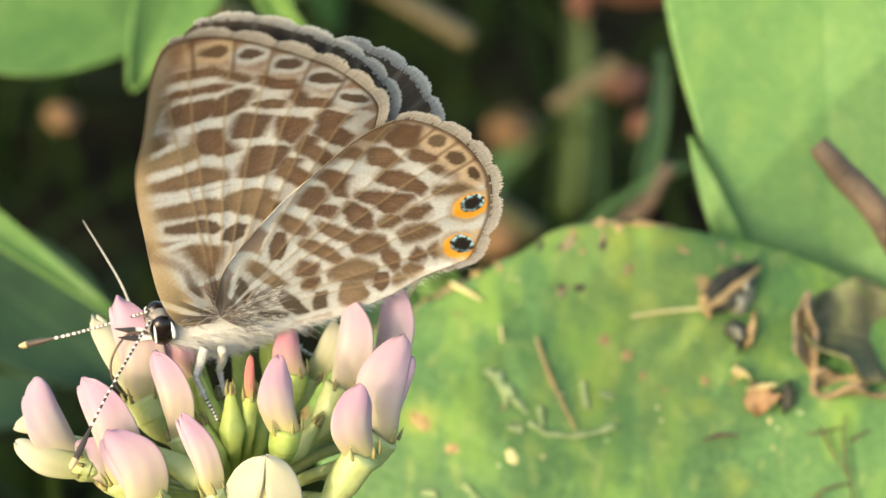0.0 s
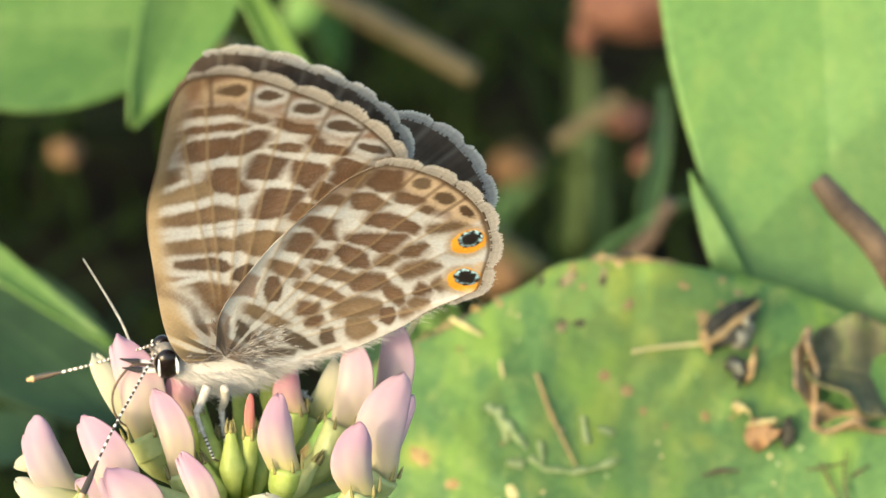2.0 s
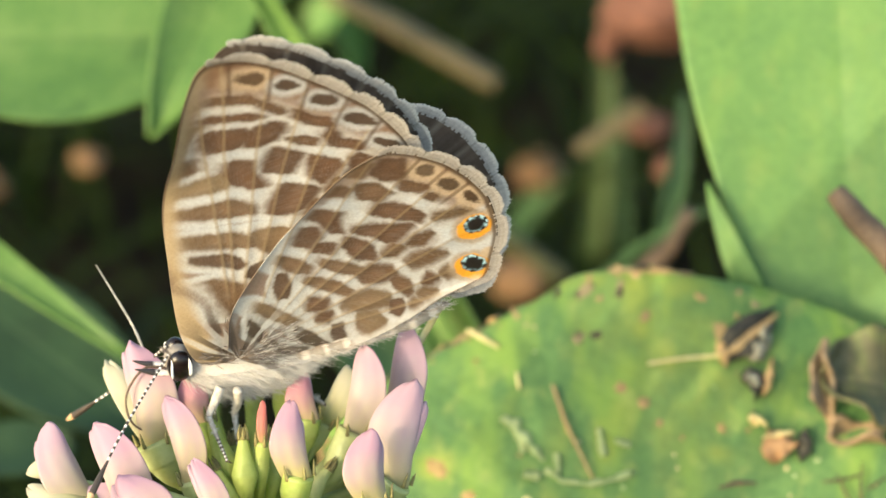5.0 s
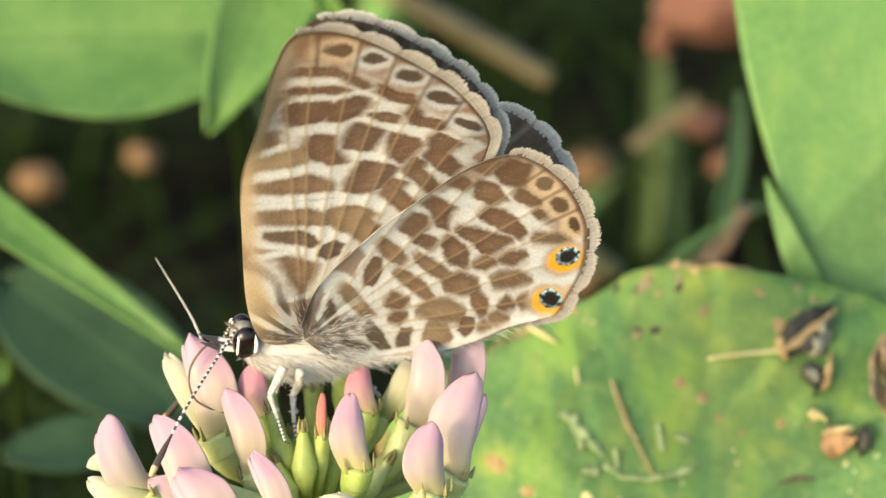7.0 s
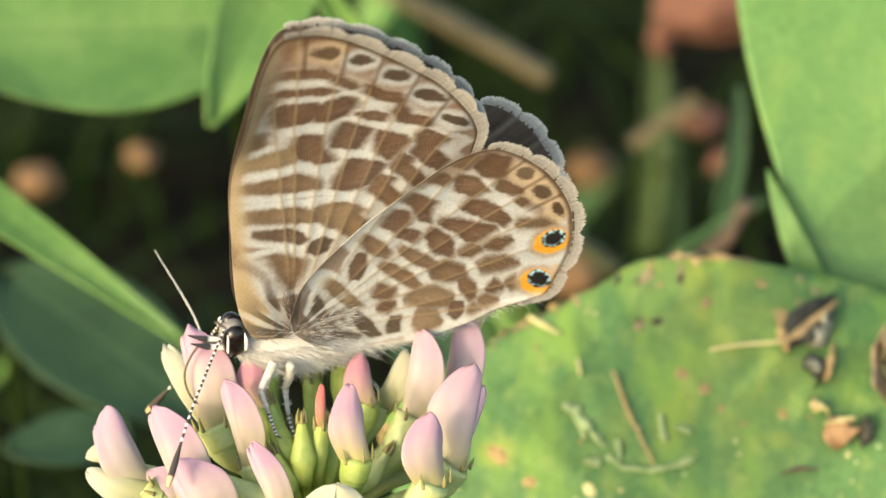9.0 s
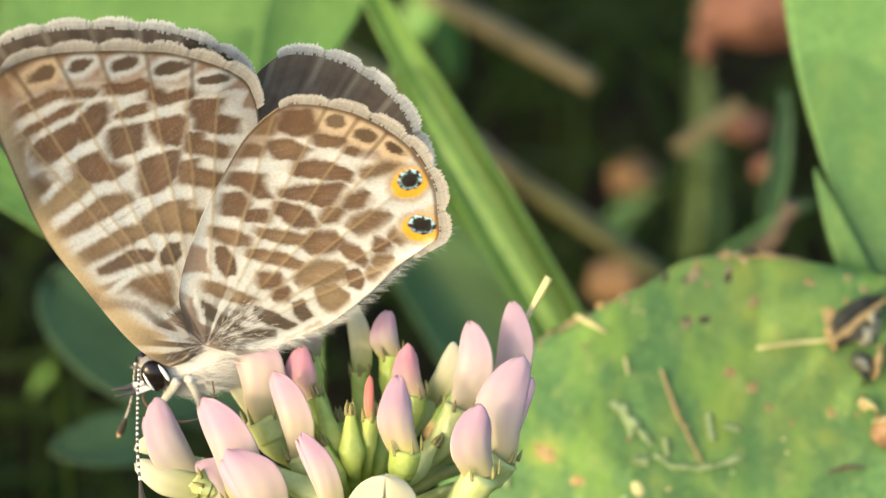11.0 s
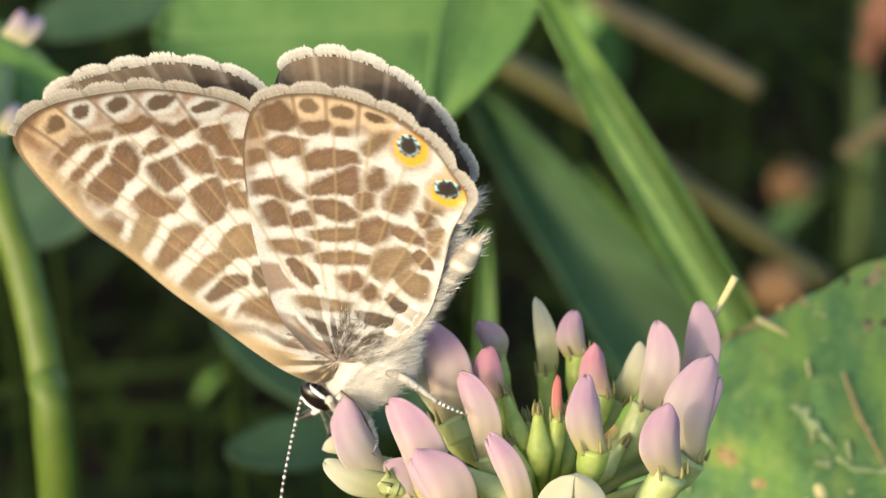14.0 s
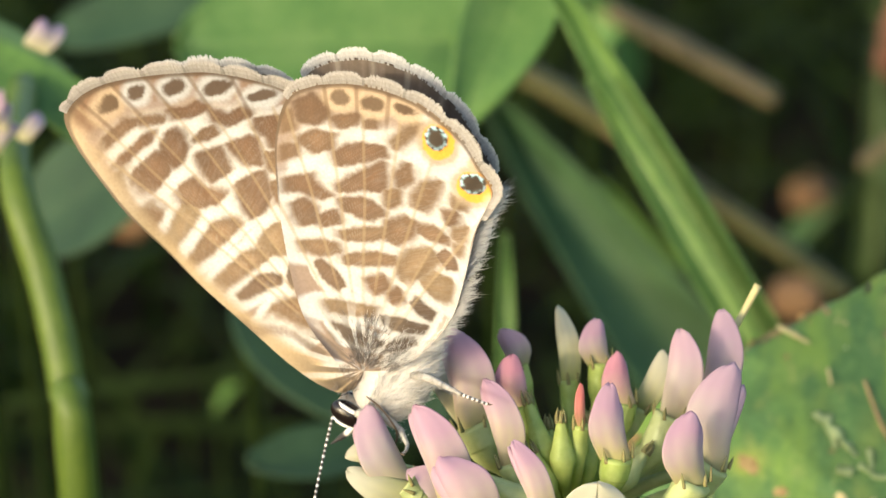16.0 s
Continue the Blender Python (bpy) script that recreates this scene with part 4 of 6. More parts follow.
for bu, bv, tu, tv, wd, dep, petal_mat, cal, lg, pair_ in FRONT + BACK:
    floret((bu, bv, dep), (tu, tv, dep - 0.5), wd * 0.96, petal_mat, cal, lg, second=((0.22 if tu > -1.5 else -0.24) * wd, -0.45 * wd, 0.6) if pair_ else ((0.13 if tu > -1.5 else -0.13) * wd, -0.2 * wd, 0.8) if wd > 0.8 else None, fat=2.6 if wd < 0.5 else 1.3)
# cream keels at the side, green buds in the middle, one bud lying across, and the pale hood that faces the camera
floret((-7.0, -3.14, -2.0), (-9.29, -2.35, -2.4), 1.0, CREAM, CALYX_PALE, 0.2)
floret((-8.3, -2.0, -1.2), (-9.38, -1.69, -1.4), 0.75, CREAM, CALYX_PALE, 0.2)
floret((-3.47, -3.13, -3.0), (-5.00, -2.35, -3.0), 1.75, None, CALYX_PALE, 0.55)
floret((-1.85, -1.12, -1.9), (-1.88, -0.49, -1.9), 1.45, None, CALYX, 2.2)
floret((-2.72, -0.79, -1.3), (-3.08, 0.20, -1.3), 1.35, None, CALYX, 1.2)
floret((-2.58, -2.17, -1.7), (-2.87, -1.58, -1.7), 1.3, None, CALYX, 1.4)
floret((-2.20, -1.48, -0.4), (-2.30, -0.69, -0.4), 1.2, None, CALYX, 1.6)
floret((-0.84, -1.28, -0.6), (-0.90, -0.49, -0.6), 1.2, None, CALYX, 1.7)
floret((0.79, -2.17, -0.9), (1.18, -1.58, -0.9), 1.25, None, CALYX_PALE, 1.3)
floret((1.10, -1.58, 0.2), (1.70, -0.68, 0.2), 1.15, None, CALYX_PALE, 1.3)
floret((-3.59, -1.98, -0.5), (-4.09, -1.28, -0.5), 1.2, None, CALYX, 1.3)
front_hood((-0.79, -5.3, -3.6), (-0.64, -2.62, -4.8), 2.9)
# those that hang behind and below
for bu, bv, tu, tv, wd, dep, petal_mat in [(2.5, -1.9, 2.95, -0.1, 1.2, 0.6, CREAM), (-6.0, -3.7, -7.3, -2.3, 1.3, -1.6, PALE)]:
    floret((bu, bv, dep), (tu, tv, dep - 0.4), wd, petal_mat, CALYX_PALE, 0.4)
floret((1.2, -4.7, -2.2), (2.0, -6.0, -3.4), 1.5, PINK, CALYX_PALE, 0.3)
floret((-3.4, -5.4, -2.6), (-4.2, -6.8, -3.8), 1.6, PALE, CALYX_PALE, 0.3)
floret((0.2, -5.8, -2.0), (0.6, -7.5, -3.0), 1.6, PINK, CALYX_PALE, 0.3)


def flower_stalk():
    org = np.array(at(0, 0, 0)) / MM
    foot = to_ground(-2.5, -8, 5)
    d = tube([world_mm(p) for p in (HEART, (-1.9, -9.5, 4.0), foot)], [1.0, 0.75, 0.85], 24, 10)
    raw("flower_stalk", d[0] - org, d[1], STEM, clover_flower)
    d = tube([world_mm(p) for p in ((4.3, 2.7, 1.0), (4.75, 3.5, 1.0), (5.17, 4.28, 1.0))], [0.12, 0.13, 0.15], 10, 8)
    tagged(raw("old_stalk", d[0] - org, d[1], PALE_STRAW, clover_flower), "broken straw-coloured stalk end")
    d = tube([world_mm(p) for p in ((-5.45, 2.4, 1.0), (-5.95, 3.5, 1.0), (-7.19, 5.53, 1.0))], [0.04, 0.035, 0.015], 14, 6)
    tagged(raw("awn", d[0] - org, d[1], AWN, clover_flower), "thin pale hair-like awn")


flower_stalk()


# ---- the butterfly ----
butterfly = thing("butterfly", (0, 0, FLOWER_Z), "small brown butterfly with white zebra lines and orange-ringed eyespots", "butterfly")

BROWN, DARK, TAN, WHITE = np.array((0.113, 0.061, 0.034)), np.array((0.09, 0.06, 0.04)), np.array((0.41, 0.315, 0.185)), np.array((0.575, 0.605, 0.61))
CREAM_SCALES = np.array((0.50, 0.39, 0.265))
GREY, ORANGE, BLUE = np.array((0.55, 0.55, 0.53)), np.array((0.84, 0.385, 0.035)), np.array((0.42, 0.72, 0.85))

FORE_EDGE = [(-0.15, -0.4), (-0.62, -0.88), (-1.36, -0.99), (-2.9, -0.18), (-5.26, 1.8), (-7.32, 3.69), (-9.39, 6.42), (-10.56, 8.2), (-10.88, 9.28), (-10.28, 10.06), (-9.23, 10.62), (-7.89, 10.98), (-6.27, 11.24), (-4.78, 11.35), (-3.3, 11.18), (-2.22, 10.87), (-1.35, 10.29), (-0.5, 8.76), (0.25, 5.4), (0.51, 1.99)]
HIND_EDGE = [(-0.89, 0.39), (-1.97, 2.07), (-2.43, 4.73), (-2.49, 6.87), (-2.36, 8.69), (-1.75, 10.11), (-0.77, 10.61), (0.01, 10.74), (0.87, 10.77), (2.02, 10.56), (3.16, 10.12), (4.48, 9.08), (5.15, 8.04), (5.57, 7.28), (5.43, 6.81), (4.83, 5.68), (4.26, 3.96), (3.59, 2.36), (2.42, 0.97), (1.09, 0.12)]

# brown patches of the underside: tone and corners, band by band; then the spots along the margin with their half sizes
FORE_OUTER = [(0.95, [(-8.73, 8.49), (-8.33, 8.72), (-7.68, 8.91), (-7.8, 8.63), (-8.28, 8.35), (-8.66, 8.2)]), (0.95, [(-7.8, 8.82), (-7.23, 8.98), (-6.65, 9.04), (-6.72, 8.83), (-7.37, 8.7)]), (1, [(-6.4, 9.32), (-5.75, 9.43), (-5.03, 9.82), (-4.92, 9.4), (-5.54, 9.11), (-6.23, 9.02)]), (1.1, [(-4.83, 9.4), (-4.25, 9.21), (-3.38, 9.68), (-3.33, 9.27), (-4.14, 8.83), (-4.77, 9.03)]), (1.05, [(-3.17, 9.14), (-2.32, 9.32), (-2.3, 8.62), (-2.91, 8.54), (-3.17, 8.77)]), (0.75, [(-10.05, 7.85), (-9.35, 8), (-8.85, 7.89), (-9.07, 7.37), (-9.54, 7.17), (-9.92, 7.44)])]
FORE_MIDDLE = [(1, [(-8.36, 7.65), (-7.88, 7.96), (-7.44, 8.32), (-7.14, 8.38), (-7.29, 8.06), (-7.87, 7.71), (-8.11, 7.5)]), (0.8, [(-8.53, 7.22), (-8.18, 7.35), (-8.07, 6.79), (-7.94, 6.14), (-8.24, 6.06), (-8.53, 6.61)]), (1.05, [(-6.63, 8.44), (-6.35, 8.56), (-6.03, 8.25), (-6.02, 7.75), (-6.27, 7.29), (-6.54, 7.06), (-6.89, 7.31), (-6.91, 7.9)]), (1.05, [(-7.81, 7.21), (-7.35, 7.55), (-6.94, 7.66), (-6.82, 7.19), (-6.79, 6.88), (-7.12, 6.5), (-7.41, 6.64), (-7.73, 6.96)]), (0.95, [(-5.64, 8.25), (-5.26, 8.55), (-4.88, 8.76), (-4.72, 8.46), (-5.11, 8.25), (-5.56, 8.15)]), (1.15, [(-5.67, 7.61), (-4.73, 7.94), (-4.46, 7.04), (-5.16, 6.64), (-5.42, 6.89)])]
FORE_DISC = [(1, [(-4.39, 8.11), (-3.57, 8.45), (-3.27, 8.37), (-3.2, 7.42), (-3.78, 7.44), (-4.1, 7.76)]), (0.95, [(-3, 7.85), (-2.52, 7.97), (-2.46, 7.48), (-2.87, 7.3)]), (1.15, [(-4.22, 6.62), (-3.73, 6.95), (-3.16, 7.16), (-2.96, 6.21), (-3.37, 5.6), (-3.78, 5.4), (-4.02, 5.8)]), (0.9, [(-2.87, 6.8), (-2.43, 6.94), (-2.48, 6.44), (-2.84, 6.31)]), (1, [(-6.49, 6.35), (-5.95, 6.69), (-5.5, 6.36), (-4.75, 6.19), (-4.95, 5.94), (-5.8, 5.6), (-6.27, 5.76)]), (0.7, [(-6.36, 5.79), (-5.8, 5.6), (-6, 5.04), (-6.45, 4.51), (-6.89, 4.61), (-6.6, 5.2)]), (0.95, [(-7.87, 5.83), (-7.34, 6.08), (-6.88, 5.67), (-7.08, 5.29), (-7.34, 5.13), (-7.83, 5.39)])]
FORE_REAR = [(1.05, [(-2.83, 8.61), (-2.23, 8.68), (-1.42, 8.6), (-1.35, 8.1), (-2.04, 8.04), (-2.68, 8.12)]), (0.95, [(-2.92, 7.66), (-2.24, 7.67), (-1.44, 7.57), (-1.4, 7.15), (-2.17, 7.21), (-2.79, 7.21)]), (0.95, [(-2.9, 6.61), (-2.14, 6.61), (-1.27, 6.52), (-1.23, 6.0), (-2.08, 6.06), (-2.66, 6.07)]), (0.85, [(-2.82, 5.05), (-2.0, 5.07), (-1.08, 4.93), (-1.03, 4.2), (-1.86, 4.26), (-2.62, 4.34)])]
FORE_INNER = [(0.9, [(-5.96, 4.21), (-5.36, 5.02), (-4.51, 5.3), (-4.21, 5.09), (-4.87, 4.47), (-5.67, 3.98)]), (0.8, [(-3.59, 4.44), (-3.28, 4.97), (-2.81, 5.26), (-2.26, 5.35), (-2.16, 4.6), (-2.49, 4.17), (-3.15, 4.1)]), (0.85, [(-4.95, 3.51), (-4.25, 4.01), (-3.46, 4.31), (-3.11, 4.1), (-3.59, 3.68), (-4.56, 3.2)]), (1.35, [(-4.19, 2.93), (-3.78, 3.24), (-3.23, 3.35), (-2.84, 3.3), (-2.91, 3), (-3.5, 2.84), (-4.04, 2.73)]), (1.6, [(-2.49, 3.69), (-2.1, 3.74), (-1.94, 3.35), (-2.07, 2.94), (-2.51, 2.9), (-2.62, 3.3)]), (0.9, [(-3.16, 2.27), (-2.22, 2.5), (-1.84, 1.88), (-1.63, 1.38), (-2.27, 1.58), (-2.82, 1.96)])]
HIND_OUTER = [(1.15, [(-1.51, 9.91), (-0.86, 10.22), (-0.37, 9.86), (-0.46, 9.39), (-0.89, 9.1), (-1.43, 9.23)]), (0.9, [(-2.04, 9.49), (-1.71, 9.64), (-1.74, 8.9), (-2.05, 8.78)]), (0.95, [(-1.57, 8.62), (-0.91, 8.89), (-0.26, 8.81), (-0.42, 8.25), (-0.98, 8.09), (-1.41, 8.31)]), (0.95, [(-2.16, 8.26), (-1.59, 8.4), (-1.72, 7.94), (-2.15, 7.78)]), (0.95, [(-0.2, 9.43), (0.76, 9.61), (0.67, 9.26), (0.04, 9.04)]), (0.95, [(1.02, 9.39), (1.44, 9.45), (1.35, 9.1), (1.04, 9.14)]), (0.85, [(1.96, 8.7), (2.47, 9.06), (2.96, 9.49), (3.03, 9.3), (2.53, 8.82), (2.04, 8.42)])]
HIND_BAND = [(1, [(-0.25, 8.18), (0.75, 8.56), (1.6, 8.45), (1.62, 8.11), (0.91, 7.93), (-0.17, 7.67)]), (1.05, [(-0.26, 6.95), (0.87, 7.56), (1.53, 7.9), (1.52, 6.98), (1.23, 6.79), (0.6, 6.83), (-0.18, 6.69)]), (0.95, [(2, 7.52), (2.48, 7.9), (2.51, 7.27), (2.02, 7.03)]), (0.9, [(1.53, 6.85), (1.98, 6.95), (1.95, 6.43), (1.54, 6.26)]), (0.9, [(2.57, 6.75), (2.94, 7.2), (3.55, 7.37), (3.33, 6.7), (2.85, 6.22), (2.53, 6.33)]), (1, [(3.63, 6.23), (4.13, 6.29), (4.04, 5.94), (3.74, 5.81)]), (0.85, [(4.05, 6.85), (4.5, 6.7), (4.4, 6.4), (4.0, 6.45)]), (0.85, [(3.95, 5.7), (4.5, 5.75), (4.4, 5.3), (3.95, 5.25)]), (0.85, [(3.95, 5.05), (4.3, 5.1), (4.2, 4.75), (3.98, 4.75)]), (1, [(-2.17, 7.08), (-1.28, 7.27), (-1.06, 6.85), (-0.58, 6.51), (-0.89, 6.39), (-1.64, 6.64), (-2.18, 6.6)])]
HIND_MIDDLE = [(1.1, [(-1.98, 6.2), (-1.58, 6.38), (-1.24, 6.07), (-1.21, 5.49), (-1.67, 5.39), (-1.92, 5.7)]), (1, [(-1.08, 5.79), (-0.44, 6.01), (-0.35, 5.53), (-0.94, 5.38)]), (1.05, [(-0.23, 6.41), (0.57, 6.54), (1.3, 6.18), (1.34, 5.93), (0.71, 5.72), (-0.05, 5.99)]), (0.9, [(-0.3, 5.21), (0.68, 5.41), (1.45, 5.51), (1.53, 5.16), (0.42, 4.93), (-0.3, 4.98)]), (0.95, [(1.48, 5.66), (2.2, 5.94), (2.53, 5.84), (2.34, 5.29), (1.69, 4.89), (1.43, 5.03)]), (0.95, [(2.58, 5.7), (3.23, 5.67), (3.7, 5.36), (3.62, 5.08), (2.98, 5.24), (2.6, 5.37)])]
HIND_DISC = [(0.9, [(-1.89, 4.77), (-1.08, 4.85), (-0.64, 4.76), (-0.43, 4.44), (-1.13, 4.28), (-1.7, 4.45)]), (0.9, [(-0.27, 4.33), (0.81, 4.52), (1.59, 4.44), (1.65, 4.14), (0.56, 4.04), (-0.23, 4.04)]), (0.8, [(1.72, 4.2), (2.31, 4.69), (2.99, 4.87), (3.25, 4.45), (2.7, 3.87), (1.83, 3.57)]), (0.75, [(2.51, 3.65), (3.09, 4.03), (3.74, 3.71), (3.58, 3.01), (2.97, 3.04)]), (1.2, [(3.16, 4.61), (3.58, 4.87), (3.89, 4.61), (4, 4.19), (3.61, 4.22)]), (1.3, [(-1.42, 3.99), (-1.15, 4.13), (-0.63, 3.74), (-0.36, 3.19), (-0.61, 3.02), (-1.13, 3.42)])]
HIND_INNER = [(1, [(0.51, 3.47), (1.16, 3.68), (1.25, 3.22), (0.76, 2.97)]), (1, [(1.3, 3.04), (1.66, 3.26), (1.75, 2.85), (1.38, 2.71)]), (1.6, [(2.08, 2.77), (2.37, 2.99), (2.56, 2.73), (2.94, 2.45), (2.75, 2.14), (2.4, 2.32)]), (0.8, [(-1.12, 2.62), (-0.43, 2.59), (0.67, 2.46), (0.51, 2.11), (-0.26, 2.14), (-0.92, 2.23)]), (1.8, [(0.9, 2.16), (1.56, 2.14), (2.64, 1.9), (2.39, 1.6), (1.58, 1.67), (0.98, 1.9)]), (1.8, [(-0.94, 1.78), (-0.31, 1.57), (0.52, 1.22), (0.98, 1.13), (0.28, 0.98), (-0.6, 1.26)]), (1.8, [(0.93, 1.09), (2.05, 1.42), (2.14, 1.22), (1.13, 0.85)]), (1.7, [(1.03, 0.26), (2.38, 0.46), (2.16, 0.14), (1.27, 0.03)])]
FORE_SPOTS = [(-9.84, 8.56, 0.32, 0.32), (-8.61, 9.48, 0.38, 0.3), (-7.52, 9.92, 0.4, 0.26), (-6.03, 10.21, 0.51, 0.26), (-4.41, 10.27, 0.63, 0.28), (-2.8, 10.04, 0.59, 0.2)]
HIND_SPOTS = [(0.17, 10.18, 0.4, 0.28), (1.37, 10.03, 0.46, 0.28), (2.54, 9.87, 0.4, 0.2)]
EYESPOTS = [(3.6, 8.91, 0.42, 0.44), (4.81, 7.38, 0.51, 0.36)]
# wide places that stay white: middle and radius
FORE_CLEAR = [(-3.76, 8.69, 0.44), (-2.85, 8.09, 0.28), (-8.67, 7.17, 0.36), (-5.37, 8.91, 0.36)]
HIND_CLEAR = [(-1.35, 7.61, 0.61), (0.17, 8.68, 0.48), (1.62, 8.84, 0.44), (2.8, 7.6, 0.57), (3.72, 6.65, 0.4), (2.42, 8.45, 0.32)]
FORE_STREAK = [(-4.11, 2.21), (-3.39, 1.7), (-2.17, 0.82), (-0.93, 0.03), (-0.32, -0.38)]
FORE_VEINS = [141, 137, 130.5, 124, 117, 110.5, 104]
HIND_VEINS = [112, 101, 92, 84, 76, 67.5, 58, 51]


def step(x, a, b):
    t = np.clip((x - a) / (b - a), 0, 1)
    return t * t * (3 - 2 * t)


def lay(c, mask, colour):
    return c * (1 - mask[:, None]) + colour * mask[:, None]


def to_chains(p, chains):
    d = np.full(len(p), 99.0)
    for ch in chains:
        ch = smooth_line(ch, 5 * len(ch)) if len(ch) > 2 else np.array(ch)
        for a, b in zip(ch, ch[1:]):
            a, b = np.array(a), np.array(b)
            ab = b - a
            t = np.clip(((p - a) @ ab) / (ab @ ab), 0, 1)
            d = np.minimum(d, np.linalg.norm(p - a - t[:, None] * ab, axis=1))
    return d


def mottling(p, size, seed):
    return np.array([noise.noise((x / size, y / size, seed)) for x, y in p])


def patch_distance(p, corners, squeeze):
    """How far outside a patch each point lies, inside negative; squeeze below 1 counts steps across the veins for less."""
    c = np.array(corners)
    d = np.full(len(p), 9.0)
    near = np.all((p > c.min(0) - 1.0) & (p < c.max(0) + 1.0), axis=1)
    hub = c.mean(0)
    e = hub / np.linalg.norm(hub)
    turn = np.array(((e[0], e[1]), (-e[1] * squeeze, e[0] * squeeze)))
    q, c = (p[near] - hub) @ turn.T, (c - hub) @ turn.T
    best, inside = np.full(len(q), 9.0), np.zeros(len(q), bool)
    for a, b in zip(c, np.roll(c, -1, 0)):
        ab = b - a
        t = np.clip(((q - a) @ ab) / (ab @ ab), 0, 1)
        best = np.minimum(best, np.linalg.norm(q - a - t[:, None] * ab, axis=1))
        over = (a[1] > q[:, 1]) != (b[1] > q[:, 1])
        inside ^= over & (q[:, 0] < ab[0] * (q[:, 1] - a[1]) / (ab[1] if abs(ab[1]) > 1e-6 else 1e-6) + a[0])
    d[near] = np.where(inside, -best, best)
    return d


def ellipse(q, x, y, rx, ry):
    """1 on the rim of an ellipse whose short axis points to the wing's root."""
    e = np.array((x, y)) / math.hypot(x, y)
    v = q - np.array((x, y))
    return np.hypot((v @ np.array((e[1], -e[0]))) / rx, (v @ e) / ry)


def underside(p, r, fore):
    """Colour of the underside: brown patches on white, ringed spots along the margin, tan veins."""
    dist = np.linalg.norm(p, axis=1)
    q = p + np.stack([mottling(p, 0.4, 1), mottling(p, 0.4, 7)], 1) * 0.05 + np.stack([mottling(p, 0.13, 31), mottling(p, 0.13, 37)], 1) * 0.045
    if fore:
        # towards the leading edge the bands stretch out
        lead = to_chains(p, [FORE_EDGE[2:9]])
        q = q + np.array((0.67, 0.74)) * (0.5 * np.clip(2.2 - lead, 0, 2.2) * step(dist, 2.5, 4.5))[:, None]
    big, mid = mottling(p, 1.7, 3), mottling(p, 0.5, 13)
    ang = np.degrees(np.arctan2(p[:, 1], p[:, 0]))
    # scales lie in rows that run out from the root
    fine = np.array([noise.noise((a * dd * 0.16, dd * 1.1, 5)) for a, dd in zip(ang, dist)])
    grain = np.array([noise.noise((a * dd * 0.42, dd * 2.8, 8)) for a, dd in zip(ang, dist)])
    c = np.tile(WHITE, (len(p), 1)) * (1 + 0.06 * fine + 0.07 * grain)[:, None]
    # cool tints in the wide white places
    c = lay(c, step(mottling(p, 1.3, 23), -0.1, 0.4) * 0.4, np.array((0.50, 0.53, 0.56)))
    # distances to the nearest patch and its tone
    d, tone = np.full(len(p), 9.0), np.ones(len(p))
    for rows in (FORE_OUTER, FORE_MIDDLE, FORE_DISC, FORE_REAR, FORE_INNER) if fore else (HIND_OUTER, HIND_BAND, HIND_MIDDLE, HIND_DISC, HIND_INNER):
        for t, corners in rows:
            k = patch_distance(q, corners, 1.0 if t > 1.15 else 0.3)
            tone = np.where(k < d, t, tone)
            d = np.minimum(d, k)
    d = d - 0.06
    spots = FORE_SPOTS if fore else HIND_SPOTS
    # the margin's zone is tan, the wing's white turns cream beside the patches
    zone = step(r, 0.845, 0.90) * step(dist, 7.0, 8.2)
    if fore:
        zone = zone * (0.35 + 0.65 * step(-p[:, 0], 2.2, 4.5))
        apex = step(-p[:, 0], 7.2, 9.6) * step(dist, 8.5, 10.5)
        c = lay(c, apex * 0.4, TAN * 0.9)
    else:
        zone = zone * (1 - step(p[:, 0], 2.6, 3.4))
    # away from the patches the white lines give way to brown
    clear = np.min([np.hypot(q[:, 0] - x, q[:, 1] - y) - w for x, y, w in (FORE_CLEAR if fore else HIND_CLEAR)], axis=0)
    fill = step(d, 0.21, 0.33) * step(clear, -0.05, 0.15)
    if not fore:
        fill = fill * (1 - 0.9 * step(-np.hypot(p[:, 0] - 4.0, p[:, 1] - 7.9), -1.7, -1.2))
    c = lay(c, fill * 0.8, BROWN * 1.7)
    c = lay(c, zone * 0.75, BROWN * 1.75)
    c = lay(c, step(-d, -0.2, -0.02) * 0.25, CREAM_SCALES)
    # thin tan veins part the cells
    veins = np.full(len(p), 9.0)
    for a in FORE_VEINS if fore else HIND_VEINS:
        veins = np.minimum(veins, np.abs(np.radians(ang - a + 0.5 * mottling(p, 2.5, 51))) * dist)
    c = lay(c, step(-veins, -0.12, -0.03) * 0.22 * step(dist, 1.2, 3.0), TAN)
    # each patch is darkest just inside its rim
    brown = np.tile(BROWN, (len(p), 1)) * (1 + 0.14 * big + 0.16 * mid + 0.16 * fine + 0.16 * grain)[:, None]
    pale = np.clip((1.0 - tone) / 0.5, 0, 1)[:, None]
    brown = brown * (1 - pale) + pale * TAN * 0.62
    brown = brown * (1 + 0.32 * step(-d, 0.06, 0.24))[:, None]
    deep = np.clip((tone - 1.0) / 0.7, 0, 1)
    brown = lay(brown, deep * 0.85, np.array((0.058, 0.045, 0.038)))
    soft = 0.075 + 0.05 * mottling(p, 0.25, 47)
    c = c + (brown - c) * (step(-d, -soft, 0.07) * np.clip(0.97 + 0.2 * grain, 0, 1))[:, None]
    c = lay(c, step(-veins, -0.09, -0.02) * 0.4 * step(dist, 2.0, 4.0), TAN * 0.85)
    bars = np.full(len(p), 9.0)
    for a in (136, 129.8, 124, 117, 109.5) if fore else (92, 85.5, 79):
        bars = np.minimum(bars, np.abs(np.radians(ang - a)) * dist)
